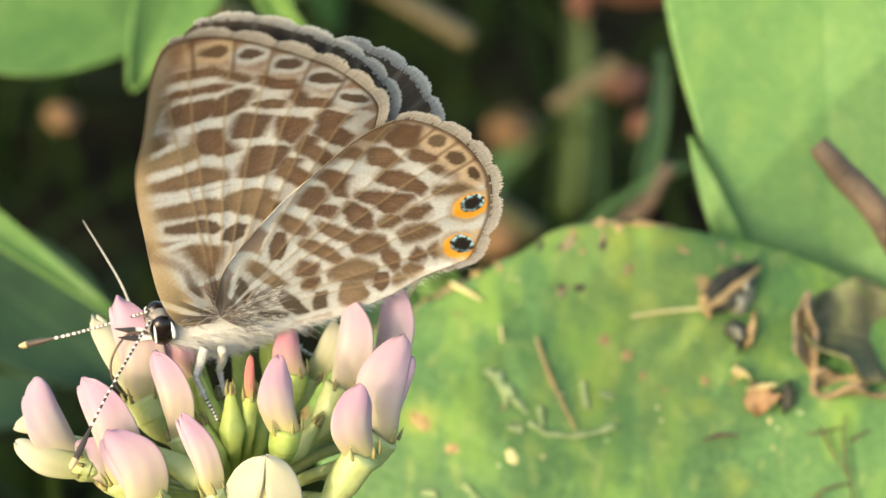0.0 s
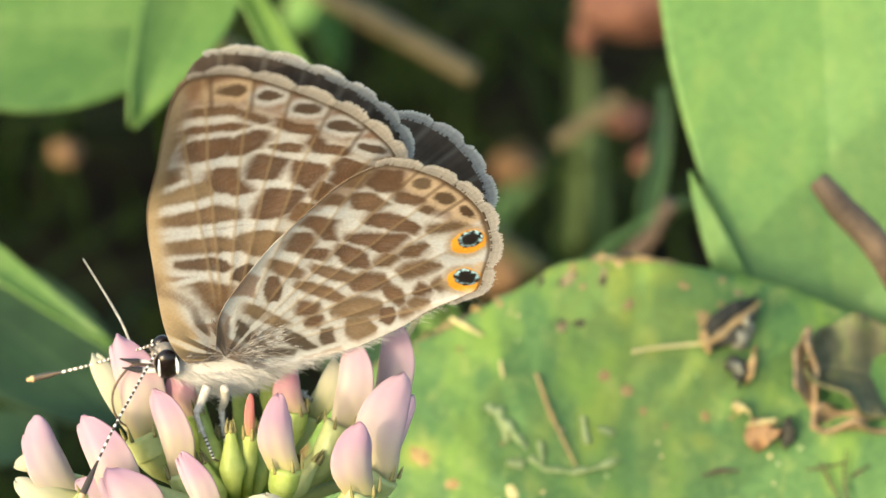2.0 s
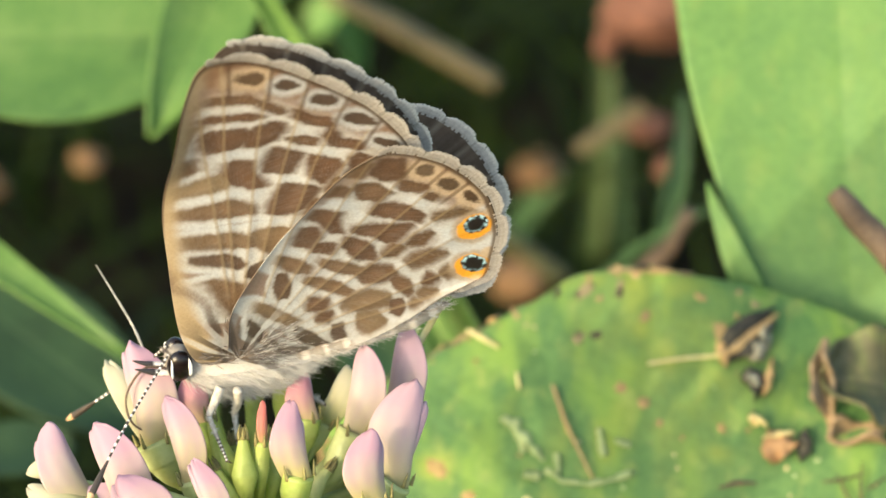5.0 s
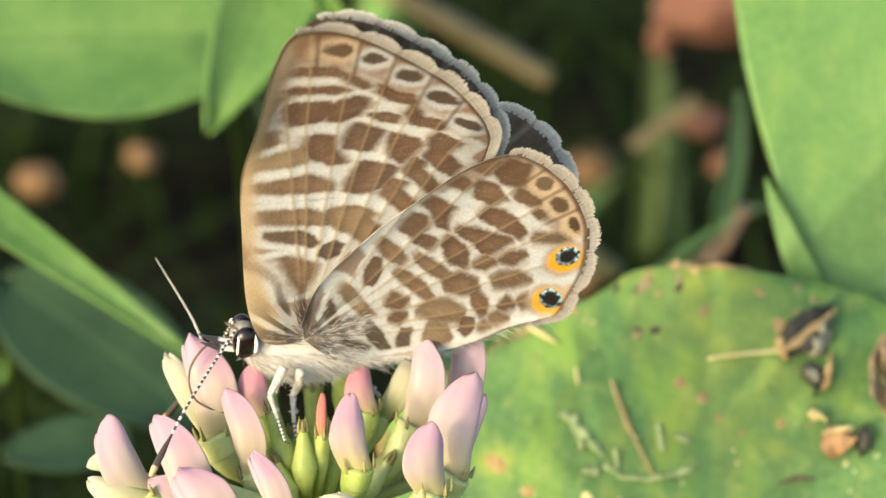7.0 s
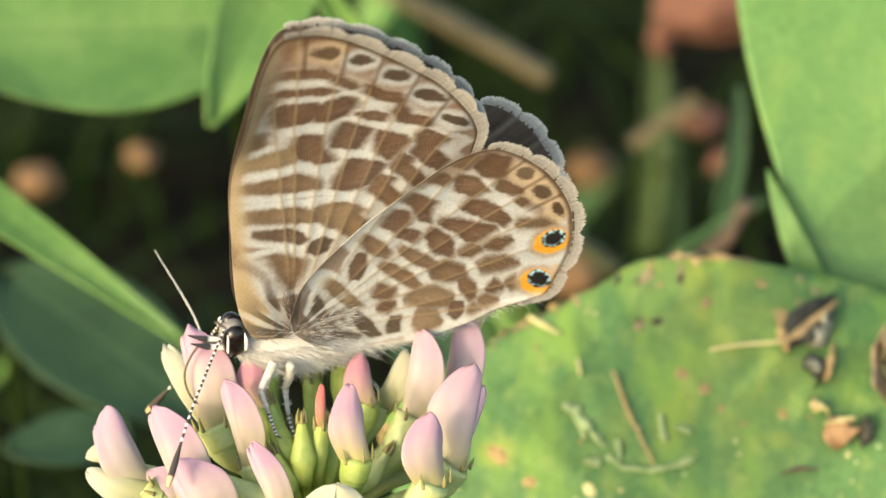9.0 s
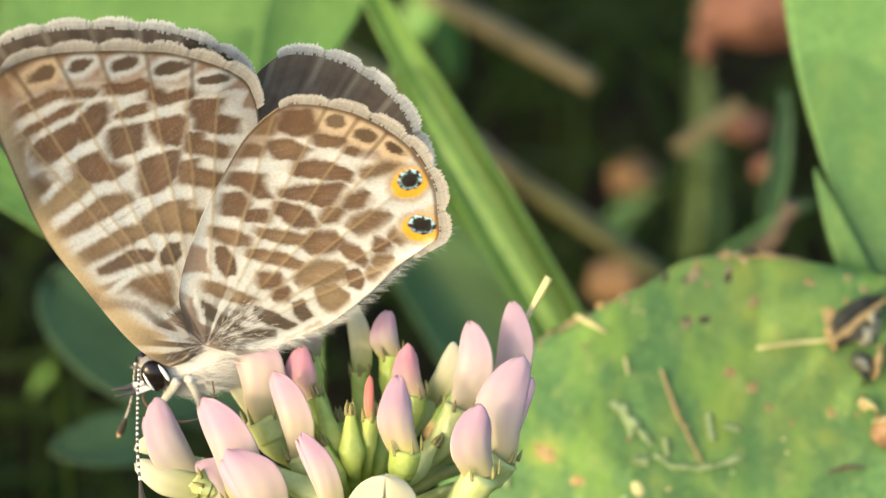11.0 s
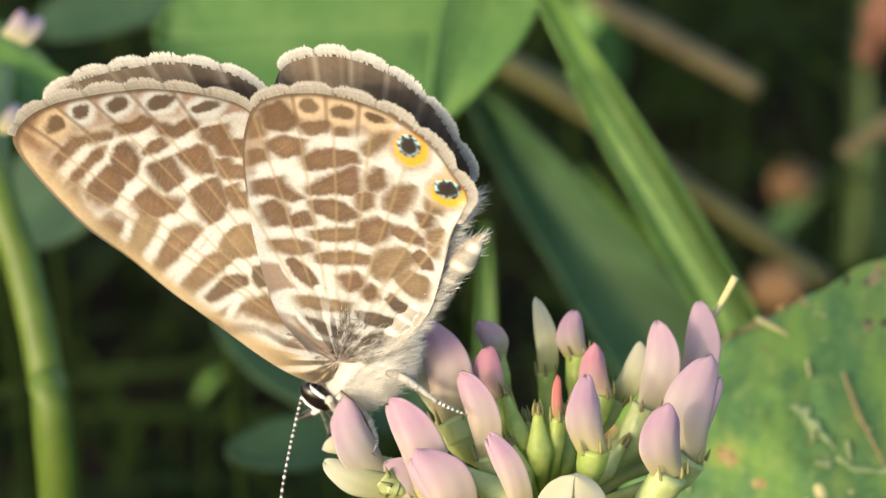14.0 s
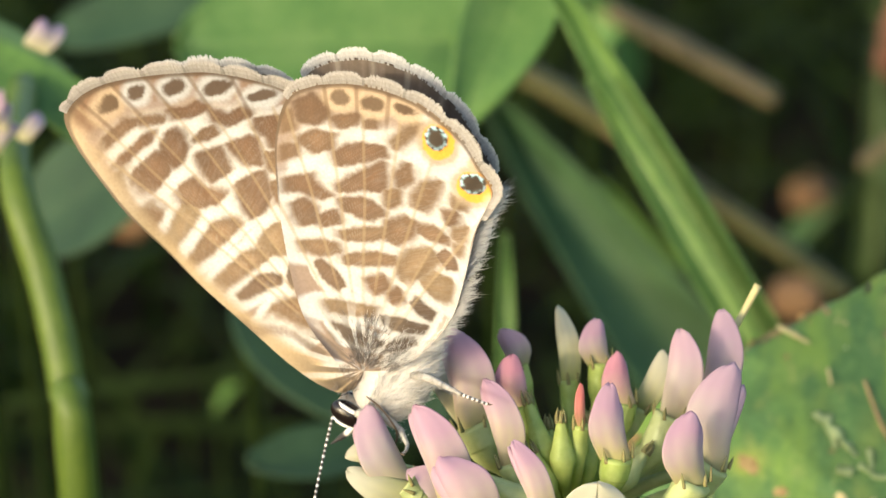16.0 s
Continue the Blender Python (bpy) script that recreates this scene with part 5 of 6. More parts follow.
    # ringed spots
    for k, (x, y, rx, ry) in enumerate(spots):
        ring = ellipse(q, x, y, rx + 0.27, ry + 0.25) * (1 + 0.08 * mid)
        light = (CREAM_SCALES * 0.95 if k < 2 else WHITE * 0.85) if fore else CREAM_SCALES * 1.1
        c = lay(c, step(-ring, -1.3, -0.75) * 0.88, light)
        core = ellipse(q, x, y, rx, ry) * (1 + 0.25 * mid + 0.12 * grain)
        c = lay(c, step(-core, -1.25, -0.75) * (0.8 + 0.07 * min(k, 2)), BROWN * 0.5)
    c = lay(c, step(-bars, -0.13, -0.03) * step(r, 0.84, 0.89) * step(dist, 7.5, 8.5) * 0.6, BROWN * 0.8)
    if fore:
        # buff leading edge, with a dark streak behind it near the root
        rim_d = lead
        strip = 0.34 + 0.45 * step(-dist, -5.0, -1.5)
        c = lay(c, step(-rim_d, -strip - 0.45, -strip + 0.10) * 0.9, TAN * 1.2)
        c = lay(c, step(-rim_d, -1.2, -0.4) * 0.25, TAN * 0.7)
        c = lay(c, step(-rim_d, -0.22, -0.05) * 0.6, CREAM_SCALES)
        streak = to_chains(q, [FORE_STREAK])
        c = lay(c, step(-streak, -0.26, -0.04) * np.clip(0.6 + 0.5 * grain, 0, 1), np.array((0.15, 0.095, 0.06)))
        c = lay(c, step(-streak, -0.16, -0.02) * step(-dist, -3.2, -0.8), np.array((0.06, 0.05, 0.045)))
    else:
        for k, (x, y, rx, ry) in enumerate(EYESPOTS):
            rad = np.hypot((q[:, 0] - x) / rx, (q[:, 1] - y) / ry)
            low = np.hypot((q[:, 0] - x - 0.05) / (rx + 0.17), (q[:, 1] - y + 0.13) / (ry + 0.20))
            c = lay(c, step(-low, -1.55, -1.15) * 0.8, CREAM_SCALES * 0.8)
            c = lay(c, step(-low, -1.08, -0.96), ORANGE)
            c = lay(c, step(-np.hypot(q[:, 0] - x - 0.1, q[:, 1] - y - ry - 0.30), -0.36, -0.18) * 0.9, CREAM_SCALES)
            c = lay(c, step(-rad, -1.1, -0.95), np.array((0.008, 0.008, 0.01)))
            arc = np.exp(-((rad - 0.86) / 0.13) ** 2) * (0.45 + 0.55 * step((q[:, 1] - y) / ry - 0.3 * (q[:, 0] - x) / rx, -0.5, 0.6)) * step(mottling(p, 0.14, 9), -0.3, 0.1)
            c = lay(c, np.clip(arc * 1.3, 0, 1), BLUE)
        # the inner margin pales into fur
        rim_d = to_chains(p, [HIND_EDGE[14:]])
        c = lay(c, step(-rim_d, -0.4, -0.05) * 0.5, np.array((0.62, 0.60, 0.56)))
    # sooty, streaked root
    rays = np.array([noise.noise((a * 0.11, dd * 0.5, 12)) for a, dd in zip(ang, dist)])
    root = step(-dist, -3.4, -1.0)
    c = lay(c, root * step(rays, -0.1, 0.15) * (0.85 if fore else 0.7), np.array((0.055, 0.047, 0.043)))
    c = lay(c, root * step(-rays, 0.08, 0.25) * 0.7, WHITE)
    edge = step(r, 0.972, 0.986) * step(dist, 6.0, 7.5)
    c = lay(c, edge * 0.85, DARK * 0.9)
    return np.clip(c * 0.82, 0.004, 0.93)


def upperside(p, r, fore):
    fine = mottling(p, 0.25, 15)
    dist = np.linalg.norm(p, axis=1)
    ang = np.degrees(np.arctan2(p[:, 1], p[:, 0]))
    rays = np.array([noise.noise((q * 0.9, dd * 0.12, 2)) for q, dd in zip(ang, dist)])
    c = np.tile(np.array((0.125, 0.097, 0.079)), (len(p), 1)) * (1 + 0.3 * fine + 0.8 * rays)[:, None]
    veins = np.full(len(p), 9.0)
    for a in FORE_VEINS if fore else HIND_VEINS:
        veins = np.minimum(veins, np.abs(np.radians(ang - a)) * dist)
    c = lay(c, step(-veins, -0.12, -0.04) * 0.6 * (1 - step(r, 0.8, 0.9)), np.array((0.035, 0.027, 0.022)))
    c = lay(c, step(r, 0.86, 0.93) * 0.5, np.array((0.03, 0.024, 0.02)))
    c = lay(c, step(-veins, -0.16, -0.04) * step(r, 0.84, 0.93) * 0.45, np.array((0.27, 0.24, 0.20)))
    return np.clip(c, 0.004, 0.95)


def wing_height(p, rr, fore, side):
    """How far the membrane stands off its plane: pleats along the veins, a margin that bends outwards."""
    ang = np.degrees(np.arctan2(p[:, 1], p[:, 0]))
    dist = np.linalg.norm(p, axis=1)
    pleat = np.zeros(len(p))
    for a in FORE_VEINS if fore else HIND_VEINS:
        pleat += np.exp(-((ang - a) / 1.6) ** 2)
    z = 0.10 * np.sin(np.pi * np.minimum(rr, 1)) + (0.022 * pleat - 0.01) * step(dist, 1.5, 5) + 0.06 * mottling(p, 3.0, 21)
    turn = np.where(ang < -60, ang + 360, ang)
    if side > 0:
        z = z + np.clip((rr - 0.5) / 0.5, 0, 1.2) ** 2 * (0.62 * step(turn, 90, 108) * (1 - step(turn, 148, 160)) * step(dist, 7.5, 10.5) if fore else 0.28)
    if fore:
        z = z - 0.05
    else:
        # the inner margin folds away from the outer side
        z = z - 0.35 * step(-ang, -52, -20) * step(dist, 0.5, 4)
    return z * side


def wing_sheet(edge, ns, nr, fore, side, limit):
    rim = smooth_line(edge, ns)
    r = np.linspace(0.02, limit, nr)
    p = (r[:, None, None] * rim[None]).reshape(-1, 2)
    rr = np.repeat(r / limit, ns)
    return p, rr, wing_height(p, rr, fore, side), rim


def wing(name, edge, fore, outer, label):
    """A wing in two skins. outer: the way the underside faces, +1 or -1."""
    limit = 0.962 if fore else 1.0
    ns, nr = (460, 200) if outer > 0 else (190, 120)
    p, r, z, rim = wing_sheet(edge, ns, nr, fore, outer, limit)
    n = len(p)
    low = np.column_stack([p, z])
    up = np.column_stack([p, z - outer * 0.03])
    verts = np.vstack([low, up])
    f1 = grid_faces(nr, ns, flip=outer < 0)
    f2 = grid_faces(nr, ns, start=n, flip=outer > 0)
    f3 = [((nr - 1) * ns + j, (nr - 1) * ns + j + 1, n + (nr - 1) * ns + j + 1, n + (nr - 1) * ns + j) for j in range(ns - 1)]
    colours = np.vstack([underside(p, r, fore), upperside(p, r, fore)])
    ob = raw(name, verts, f1 + f2 + f3, WING, butterfly, colours=colours)
    tagged(ob, label)
    # fringe of long scales along the outer margin
    rng = np.random.default_rng(6 + fore)
    pts = smooth_line(edge, 900)
    first, last = (388, 786) if fore else (235, 690)
    fv, ff, fc = [], [], []
    span = np.linspace(first, last, 620 if fore else 660)
    feet = wing_height(pts * limit, np.ones(len(pts)), fore, outer)
    tips = wing_height(pts * limit * 1.04, np.full(len(pts), 1.04), fore, outer)
    for k, x in enumerate(span):
        i = int(x)
        a = pts[i] * limit * 0.992
        t = pts[i + 1] - pts[i - 1]
        t /= np.linalg.norm(t)
        o = np.array([-t[1], t[0]])
        if o @ pts[i] < 0:
            o = -o
        o = o + t * rng.normal(0, 0.09) + pts[i] / np.linalg.norm(pts[i]) * 0.35
        o /= np.linalg.norm(o)
        end = math.sin(math.pi * k / (len(span) - 1)) ** 0.25
        ang = math.degrees(math.atan2(pts[i][1], pts[i][0]))
        near_vein = min(abs(ang - v) for v in (FORE_VEINS if fore else HIND_VEINS))
        long = (0.46 + rng.normal(0, 0.025)) * (0.5 + 0.5 * end) * (1 - 0.36 * math.exp(-(near_vein / 1.1) ** 2))
        zz = outer * (-0.015 + rng.normal(0, 0.008))
        z0, z1 = feet[i], tips[i]
        shade = GREY if outer < 0 else np.array((0.44, 0.42, 0.39))
        col = shade * rng.uniform(0.9, 1.1)
        tone = 1.0 if near_vein > 0.22 else 0.72
        w = 0.05
        for s0, s1, cc in ((0, 0.35, col * 0.85 * tone), (0.35, 0.72, col * tone), (0.72, 1.0, shade * 1.2 * tone * rng.uniform(0.9, 1.1))):
            b0 = len(fv)
            w0, w1 = w * (1 - 0.3 * s0), w * (1 - 0.3 * s1) if s1 < 1 else w * 0.25
            for s, ww in ((s0, w0), (s1, w1)):
                m = a + o * long * s
                lift = z0 + (z1 - z0) * s + zz * (1 + s)
                fv += [(*(m - t * ww), lift), (*(m + t * ww), lift + 0.004)]
                fc += [cc, cc]
            ff.append((b0, b0 + 1, b0 + 3, b0 + 2))
    tagged(raw("fringe", fv, ff, FRINGE, ob, smooth=False, colours=np.clip(fc, 0, 1)), "fringe of grey and white scales")
    return ob


near_fore = wing("forewing", FORE_EDGE, True, 1, "forewing, underside with white zebra lines and buff leading edge")
near_hind = wing("hindwing", HIND_EDGE, False, 1, "hindwing, underside with two orange-ringed eyespots")
far_fore = wing("forewing", FORE_EDGE, True, -1, "forewing showing its dark brown upper side")
far_hind = wing("hindwing", HIND_EDGE, False, -1, "hindwing showing its dark brown upper side")

AXIS = np.array((0.485, 0.875, 0.0))     # head to tail
BELLY = np.array((0.875, -0.485, 0.0))   # back to belly
DEEP_MID = -0.55                         # the body's middle plane


def body_point(a, b, z=0.0):
    p = AXIS * a + BELLY * b
    return np.array((p[0], p[1], DEEP_MID + z))


def strands(places, long, width, rng, droop):
    """Tapered hairs: (root, direction) pairs."""
    v, f = [], []
    for p, d in places:
        d = d + rng.normal(0, 0.16, 3)
        d /= np.linalg.norm(d)
        s = np.cross(d, rng.normal(0, 1, 3))
        s /= np.linalg.norm(s)
        L = long * rng.uniform(0.6, 1.25)
        k = len(v)
        bend = droop * L * 0.35
        mid, tip = p + d * L * 0.55 + bend * 0.3, p + d * L + bend
        v += [p - s * width, p + s * width, mid + s * width * 0.7, mid - s * width * 0.7, tip]
        f += [(k, k + 1, k + 2, k + 3), (k + 3, k + 2, k + 4)]
    return v, f


def ellipsoid(c, along, across, deep, ra, rb, rz, n=22, m=24):
    v = []
    for i in range(n):
        th = math.pi * i / (n - 1)
        for j in range(m):
            ph = 2 * math.pi * j / m
            v.append(c + along * (-ra * math.cos(th)) + across * (rb * math.sin(th) * math.cos(ph)) + deep * (rz * math.sin(th) * math.sin(ph)))
    return np.array(v), grid_faces(n, m, True)


ZED = np.array((0, 0, 1.0))
rng_b = np.random.default_rng(12)


def thorax():
    c = body_point(0.35, 0.72)
    v, f = ellipsoid(c, AXIS, BELLY, ZED, 2.2, 1.35, 0.66)
    tone = 0.6 + 0.4 * np.clip(((v - c) @ BELLY) / 1.3, -0.6, 1)[:, None]
    ob = raw("thorax", v, f, BODY, butterfly, colours=np.clip(np.array((0.88, 0.85, 0.8)) * tone, 0.05, 0.9))
    spots = []
    for _ in range(13000):
        i = rng_b.integers(len(v))
        n = v[i] - c
        n = AXIS * (n @ AXIS) / 5 + BELLY * (n @ BELLY) / 1.4 + ZED * (n[2]) / 0.5
        n /= np.linalg.norm(n)
        if n @ BELLY > -0.05:
            spots.append((v[i] + rng_b.normal(0, 0.09, 3), n * 0.8 + AXIS * 1.0))
    hv, hf = strands(spots, 0.55, 0.010, rng_b, AXIS * 0.4 + BELLY * 0.3)
    raw("pale_hair", hv, hf, FUR, ob, smooth=False)
    spots = []
    for _ in range(130):
        a, b = rng_b.uniform(-1.5, 2.0), rng_b.uniform(-0.75, 0.1)
        spots.append((body_point(a, b, 0.55 + rng_b.uniform(0, 0.25)), AXIS * 0.9 + BELLY * rng_b.normal(0, 0.4) + ZED * 0.25))
    hv, hf = strands(spots, 0.42, 0.015, rng_b, AXIS * 0.3)
    raw("dark_hair", hv, hf, GREY_FUR, ob, smooth=False)


thorax()


def inner_hair():
    """Long pale hairs on the hindwing's inner margin and root."""
    spots = []
    rim = smooth_line(HIND_EDGE, 400)
    for _ in range(1900):
        i = rng_b.integers(285, 396)
        p = rim[i] * rng_b.uniform(0.9, 1.0)
        spots.append((np.array((p[0], p[1], -0.12 + rng_b.uniform(-0.2, 0.1))), np.array((0.6, 0.3, 0.12))))
    hv, hf = strands(spots, 0.75, 0.010, rng_b, np.array((0.2, 0.3, 0)))
    raw("inner_hair", hv, hf, FUR, near_hind, smooth=False)
    spots = []
    for _ in range(170):
        a, d = math.radians(rng_b.uniform(20, 85)), 0.5 + 1.9 * rng_b.random() ** 1.6
        p = np.array((math.cos(a) * d, math.sin(a) * d, 0.1))
        spots.append((p, np.array((math.cos(a), math.sin(a), 0.10))))
    hv, hf = strands(spots, 0.30, 0.008, rng_b, np.array((0, 0, 0)))
    raw("root_hair", hv, hf, FUR, near_hind, smooth=False)
    for host, lo, hi, lift in ((near_hind, 15, 95, 0.1), (near_fore, 95, 150, 0.12)):
        spots = []
        for _ in range(260):
            a, d = math.radians(rng_b.uniform(lo, hi)), 0.3 + 1.7 * rng_b.random() ** 1.4
            spots.append((np.array((math.cos(a) * d, math.sin(a) * d, lift)), np.array((math.cos(a), math.sin(a), 0.12))))
        hv, hf = strands(spots, 0.42, 0.012, rng_b, np.array((0, 0, 0)))
        raw("dark_root_hair", hv, hf, GREY_FUR, host, smooth=False)


inner_hair()

WAIST = tuple(body_point(1.5, 0.75) * MM)


def make_abdomen():
    n, m = 46, 20
    v, c = [], []
    for i in range(n):
        s = i / (n - 1)
        r = 0.78 * (1 - 0.35 * s ** 2) * min(1, 0.5 + s * 5) * max(0.05, 1 - max(0, s - 0.8) * 4.8) ** 0.8
        r *= 1 + 0.035 * math.cos(s * 8 * 2 * math.pi)
        band = (s * 8) % 1.0
        for j in range(m):
            a = 2 * math.pi * j / m
            v.append((6.3 * s, r * math.cos(a) - 0.4 * s * s, r * 0.75 * math.sin(a)))
            back = math.cos(a)
            pale = np.array((0.60, 0.56, 0.50)) if back < 0.3 else np.array((0.40, 0.33, 0.27))
            c.append(pale * (1.15 if band < 0.3 else 0.55))
    f = grid_faces(n, m, True) + [tuple((n - 1) * m + j for j in range(m))]
    ob = raw("abdomen", v, f, BODY, butterfly, colours=np.clip(c, 0, 0.9))
    ob.location = WAIST
    spots = []
    for _ in range(260):
        i = rng_b.integers(n * m)
        p = np.array(v[i])
        spots.append((p, np.array((0.9, p[1] * 0.5, p[2] * 0.5))))
    hv, hf = strands(spots, 0.35, 0.014, rng_b, np.array((0.3, 0, 0)))
    raw("abdomen_hair", hv, hf, FUR, ob, smooth=False)
    return ob


abdomen = make_abdomen()

HEAD = body_point(-2.05, 0.05)


def head():
    v, f = ellipsoid(HEAD, AXIS, BELLY, ZED, 0.48, 0.56, 0.52, 16, 18)
    d = (v - HEAD) @ BELLY
    col = np.where(d[:, None] > 0.15, np.array((0.8, 0.78, 0.74)), np.array((0.20, 0.185, 0.165)))
    hd = raw("head", v, f, BODY, butterfly, colours=col)
    for side in (1, -1):
        c = HEAD + ZED * 0.36 * side + BELLY * 0.04
        v, f = ellipsoid(c, AXIS, BELLY, ZED, 0.45, 0.66, 0.36, 16, 18)
        tagged(raw("eye", v, f, EYE_BLACK, hd), "glossy black compound eye")
        # white scales before and behind the eye
        for k, low, high, wide in ((-0.72, -0.66, 0.6, 0.05), (0.74, -0.64, 0.64, 0.075)):
            ring = []
            for x in np.linspace(low, high, 9):
                lift = math.sqrt(max(0.02, 1 - k * k - x * x))
                ring.append(c + AXIS * 0.45 * k * (1 - 0.25 * x * x) + BELLY * 0.66 * x + ZED * side * (0.36 * lift + 0.02))
            t = tube(ring, [0.02, wide, wide, wide, 0.02], 24, 6)
            tagged(raw("eye_rim", t[0], t[1], EYE_RIM, hd), "white rim of scales")
        # palp
        q = [HEAD + BELLY * 0.45 + ZED * 0.2 * side - AXIS * 0.3, HEAD + BELLY * 0.25 - AXIS * 0.95 + ZED * 0.2 * side, HEAD - BELLY * 0.05 - AXIS * 1.55 + ZED * 0.22 * side]
        t = tube(q, [0.1, 0.12, 0.025], 14, 7)
        col = np.where((t[2] > 0.45)[:, None], np.array((0.03, 0.03, 0.035)), np.array((0.7, 0.68, 0.64)))
        raw("palp", t[0], t[1], BANDED, hd, colours=col)
    spots = []
    for _ in range(260):
        a = rng_b.uniform(0, 2 * math.pi)
        n = BELLY * math.cos(a) * 0.8 + ZED * math.sin(a) * 0.45 - AXIS * rng_b.uniform(0.1, 0.9)
        spots.append((HEAD + n * 0.42, n))
    hv, hf = strands(spots, 0.35, 0.014, rng_b, AXIS * 0)
    raw("head_hair", hv, hf, GREY_FUR, hd, smooth=False)


head()

NEAR_SOCKET = tuple((HEAD - AXIS * 0.35 - BELLY * 0.45 + ZED * 0.22) * MM)
FAR_SOCKET = tuple((HEAD - AXIS * 0.35 - BELLY * 0.45 - ZED * 0.22) * MM)


def antenna(bow):
    """Thin ringed horn with a dark club and a pale tip, along +x."""
    n = 120
    pts = [(0, 0, 0), (1.8, bow * 0.7, 0), (3.8, bow, 0), (6.4, 0, 0)]
    rad = np.full(n, 0.047)
    s = np.linspace(0, 1, n)
    rad = 0.047 + 0.075 * step(s, 0.78, 0.9) - 0.05 * step(s, 0.96, 1.0)
    v, f, al = tube(pts, list(rad), n, 8)
    ring = (al * 26) % 1.0 < 0.36
    col = np.where((ring & (al < 0.8))[:, None], np.array((0.78, 0.76, 0.72)), np.array((0.035, 0.03, 0.028)))
    col = np.where((al > 0.955)[:, None], np.array((0.5, 0.33, 0.18)), col)
    ob = raw("antenna", v, f, BANDED, butterfly, colours=col)
    return tagged(ob, "black antenna ringed with white, with a dark club")


near_antenna, far_antenna = antenna(-0.18), antenna(0.15)
near_antenna.location, far_antenna.location = NEAR_SOCKET, FAR_SOCKET


def make_proboscis():
    o = HEAD - AXIS * 0.45 + BELLY * 0.35
    q = [(0, 0, 0), (-0.5, -0.6, 0.0), (-0.25, -1.6, 0.4), (0.6, -2.0, 0.9), (1.5, -1.5, 1.2), (1.9, -0.9, 1.3)]
    t = tube([np.array(x) for x in q], [0.05, 0.045, 0.04, 0.03], 44, 6)
    ob = raw("proboscis", t[0], t[1], HORN, butterfly)
    ob.location = tuple(o * MM)
    return tagged(ob, "thin brown curled proboscis")


proboscis = make_proboscis()


def leg(root, knee, ankle, toe, pale=True, label="pale furry leg with a dark banded foot"):
    o = np.array(root, float)
    q = [np.array(x, float) - o for x in (root, knee, ankle, toe)]
    up = tube([q[0], q[1] * 0.5 + np.array((0.05, 0.05, 0)), q[1]], [0.17, 0.16, 0.115], 14, 8)
    ob = raw("leg", up[0], up[1], LEG_PALE if pale else LEG_GREY, butterfly)
    ob.location = tuple(o * MM)
    tagged(ob, label)
    t = tube([q[1], q[1] * 0.5 + q[2] * 0.5, q[2]], [0.12, 0.085, 0.075], 12, 7)
    raw("shin", t[0], t[1], LEG_PALE if pale else LEG_GREY, ob)
    bend = (q[2] - q[1]) * 0.12
    t = tube([q[2], q[2] * 0.6 + q[3] * 0.4 + bend, q[3]], [0.07, 0.06, 0.05], 40, 7)
    col = np.where(((t[2] * 6) % 1.0 < 0.5)[:, None], np.array((0.07, 0.06, 0.055)), np.array((0.62, 0.60, 0.56)))
    raw("foot", t[0], t[1], BANDED, ob, colours=col)
    for k in (-1, 1):
        out_ = np.array((0.07 * k, 0.05, 0.05 * k))
        c = tube([q[3], q[3] + bend + out_, q[3] + bend * 1.3 + out_ * 1.8], [0.04, 0.03, 0.008], 6, 5)
        raw("claw", c[0], c[1], HORN, ob)
    # hair along thigh and shin
    rng = np.random.default_rng(3)
    spots = [(q[1] * s, np.array((0.3, -0.5, 0.2)) + rng.normal(0, 0.5, 3)) for s in rng.uniform(0.05, 1.0, 170)]
    spots += [(q[1] + (q[2] - q[1]) * s, rng.normal(0, 0.6, 3)) for s in rng.uniform(0.0, 0.9, 50)]
    hv, hf = strands(spots, 0.22, 0.012, rng, np.array((0, 0, 0)))
    raw("leg_hair", hv, hf, FUR, ob, smooth=False)
    return ob


fore_leg = leg((-0.3, -1.56, 0.21), (-0.09, -2.55, -0.22), (0.32, -3.25, 0.04), (0.64, -3.95, 0.34))
mid_leg = leg((0.03, -1.31, 0.18), (1.19, -2.2, -0.0), (1.76, -2.39, 0.75), (2.03, -2.21, 1.83))
hind_leg = leg((1.77, -0.09, -0.16), (3.08, -0.26, 0.17), (3.88, -0.33, 0.59), (4.77, -0.71, 0.39), False, "thin grey leg with a banded foot")
far_leg = leg((0.9, -0.6, -1.2), (2.0, -1.2, -1.8), (2.75, -1.75, -2.1), (3.8, -2.3, -2.35))
# each leg with the turn and the shift it has while the butterfly sits on top of the flower
LEG_TURNS = [(fore_leg, (-0.958, 0.266, 0.109), 1.101, (0.53, 0.52, 0.37)), (mid_leg, (0.966, -0.234, 0.107), 0.285, (0.68, 0.67, 0.47)), (hind_leg, (-0.316, 0.477, 0.82), 0.449, (0.17, 0.59, -0.03)), (far_leg, (-0.96, 0.23, -0.17), 0.45, (0, 0, 0))]
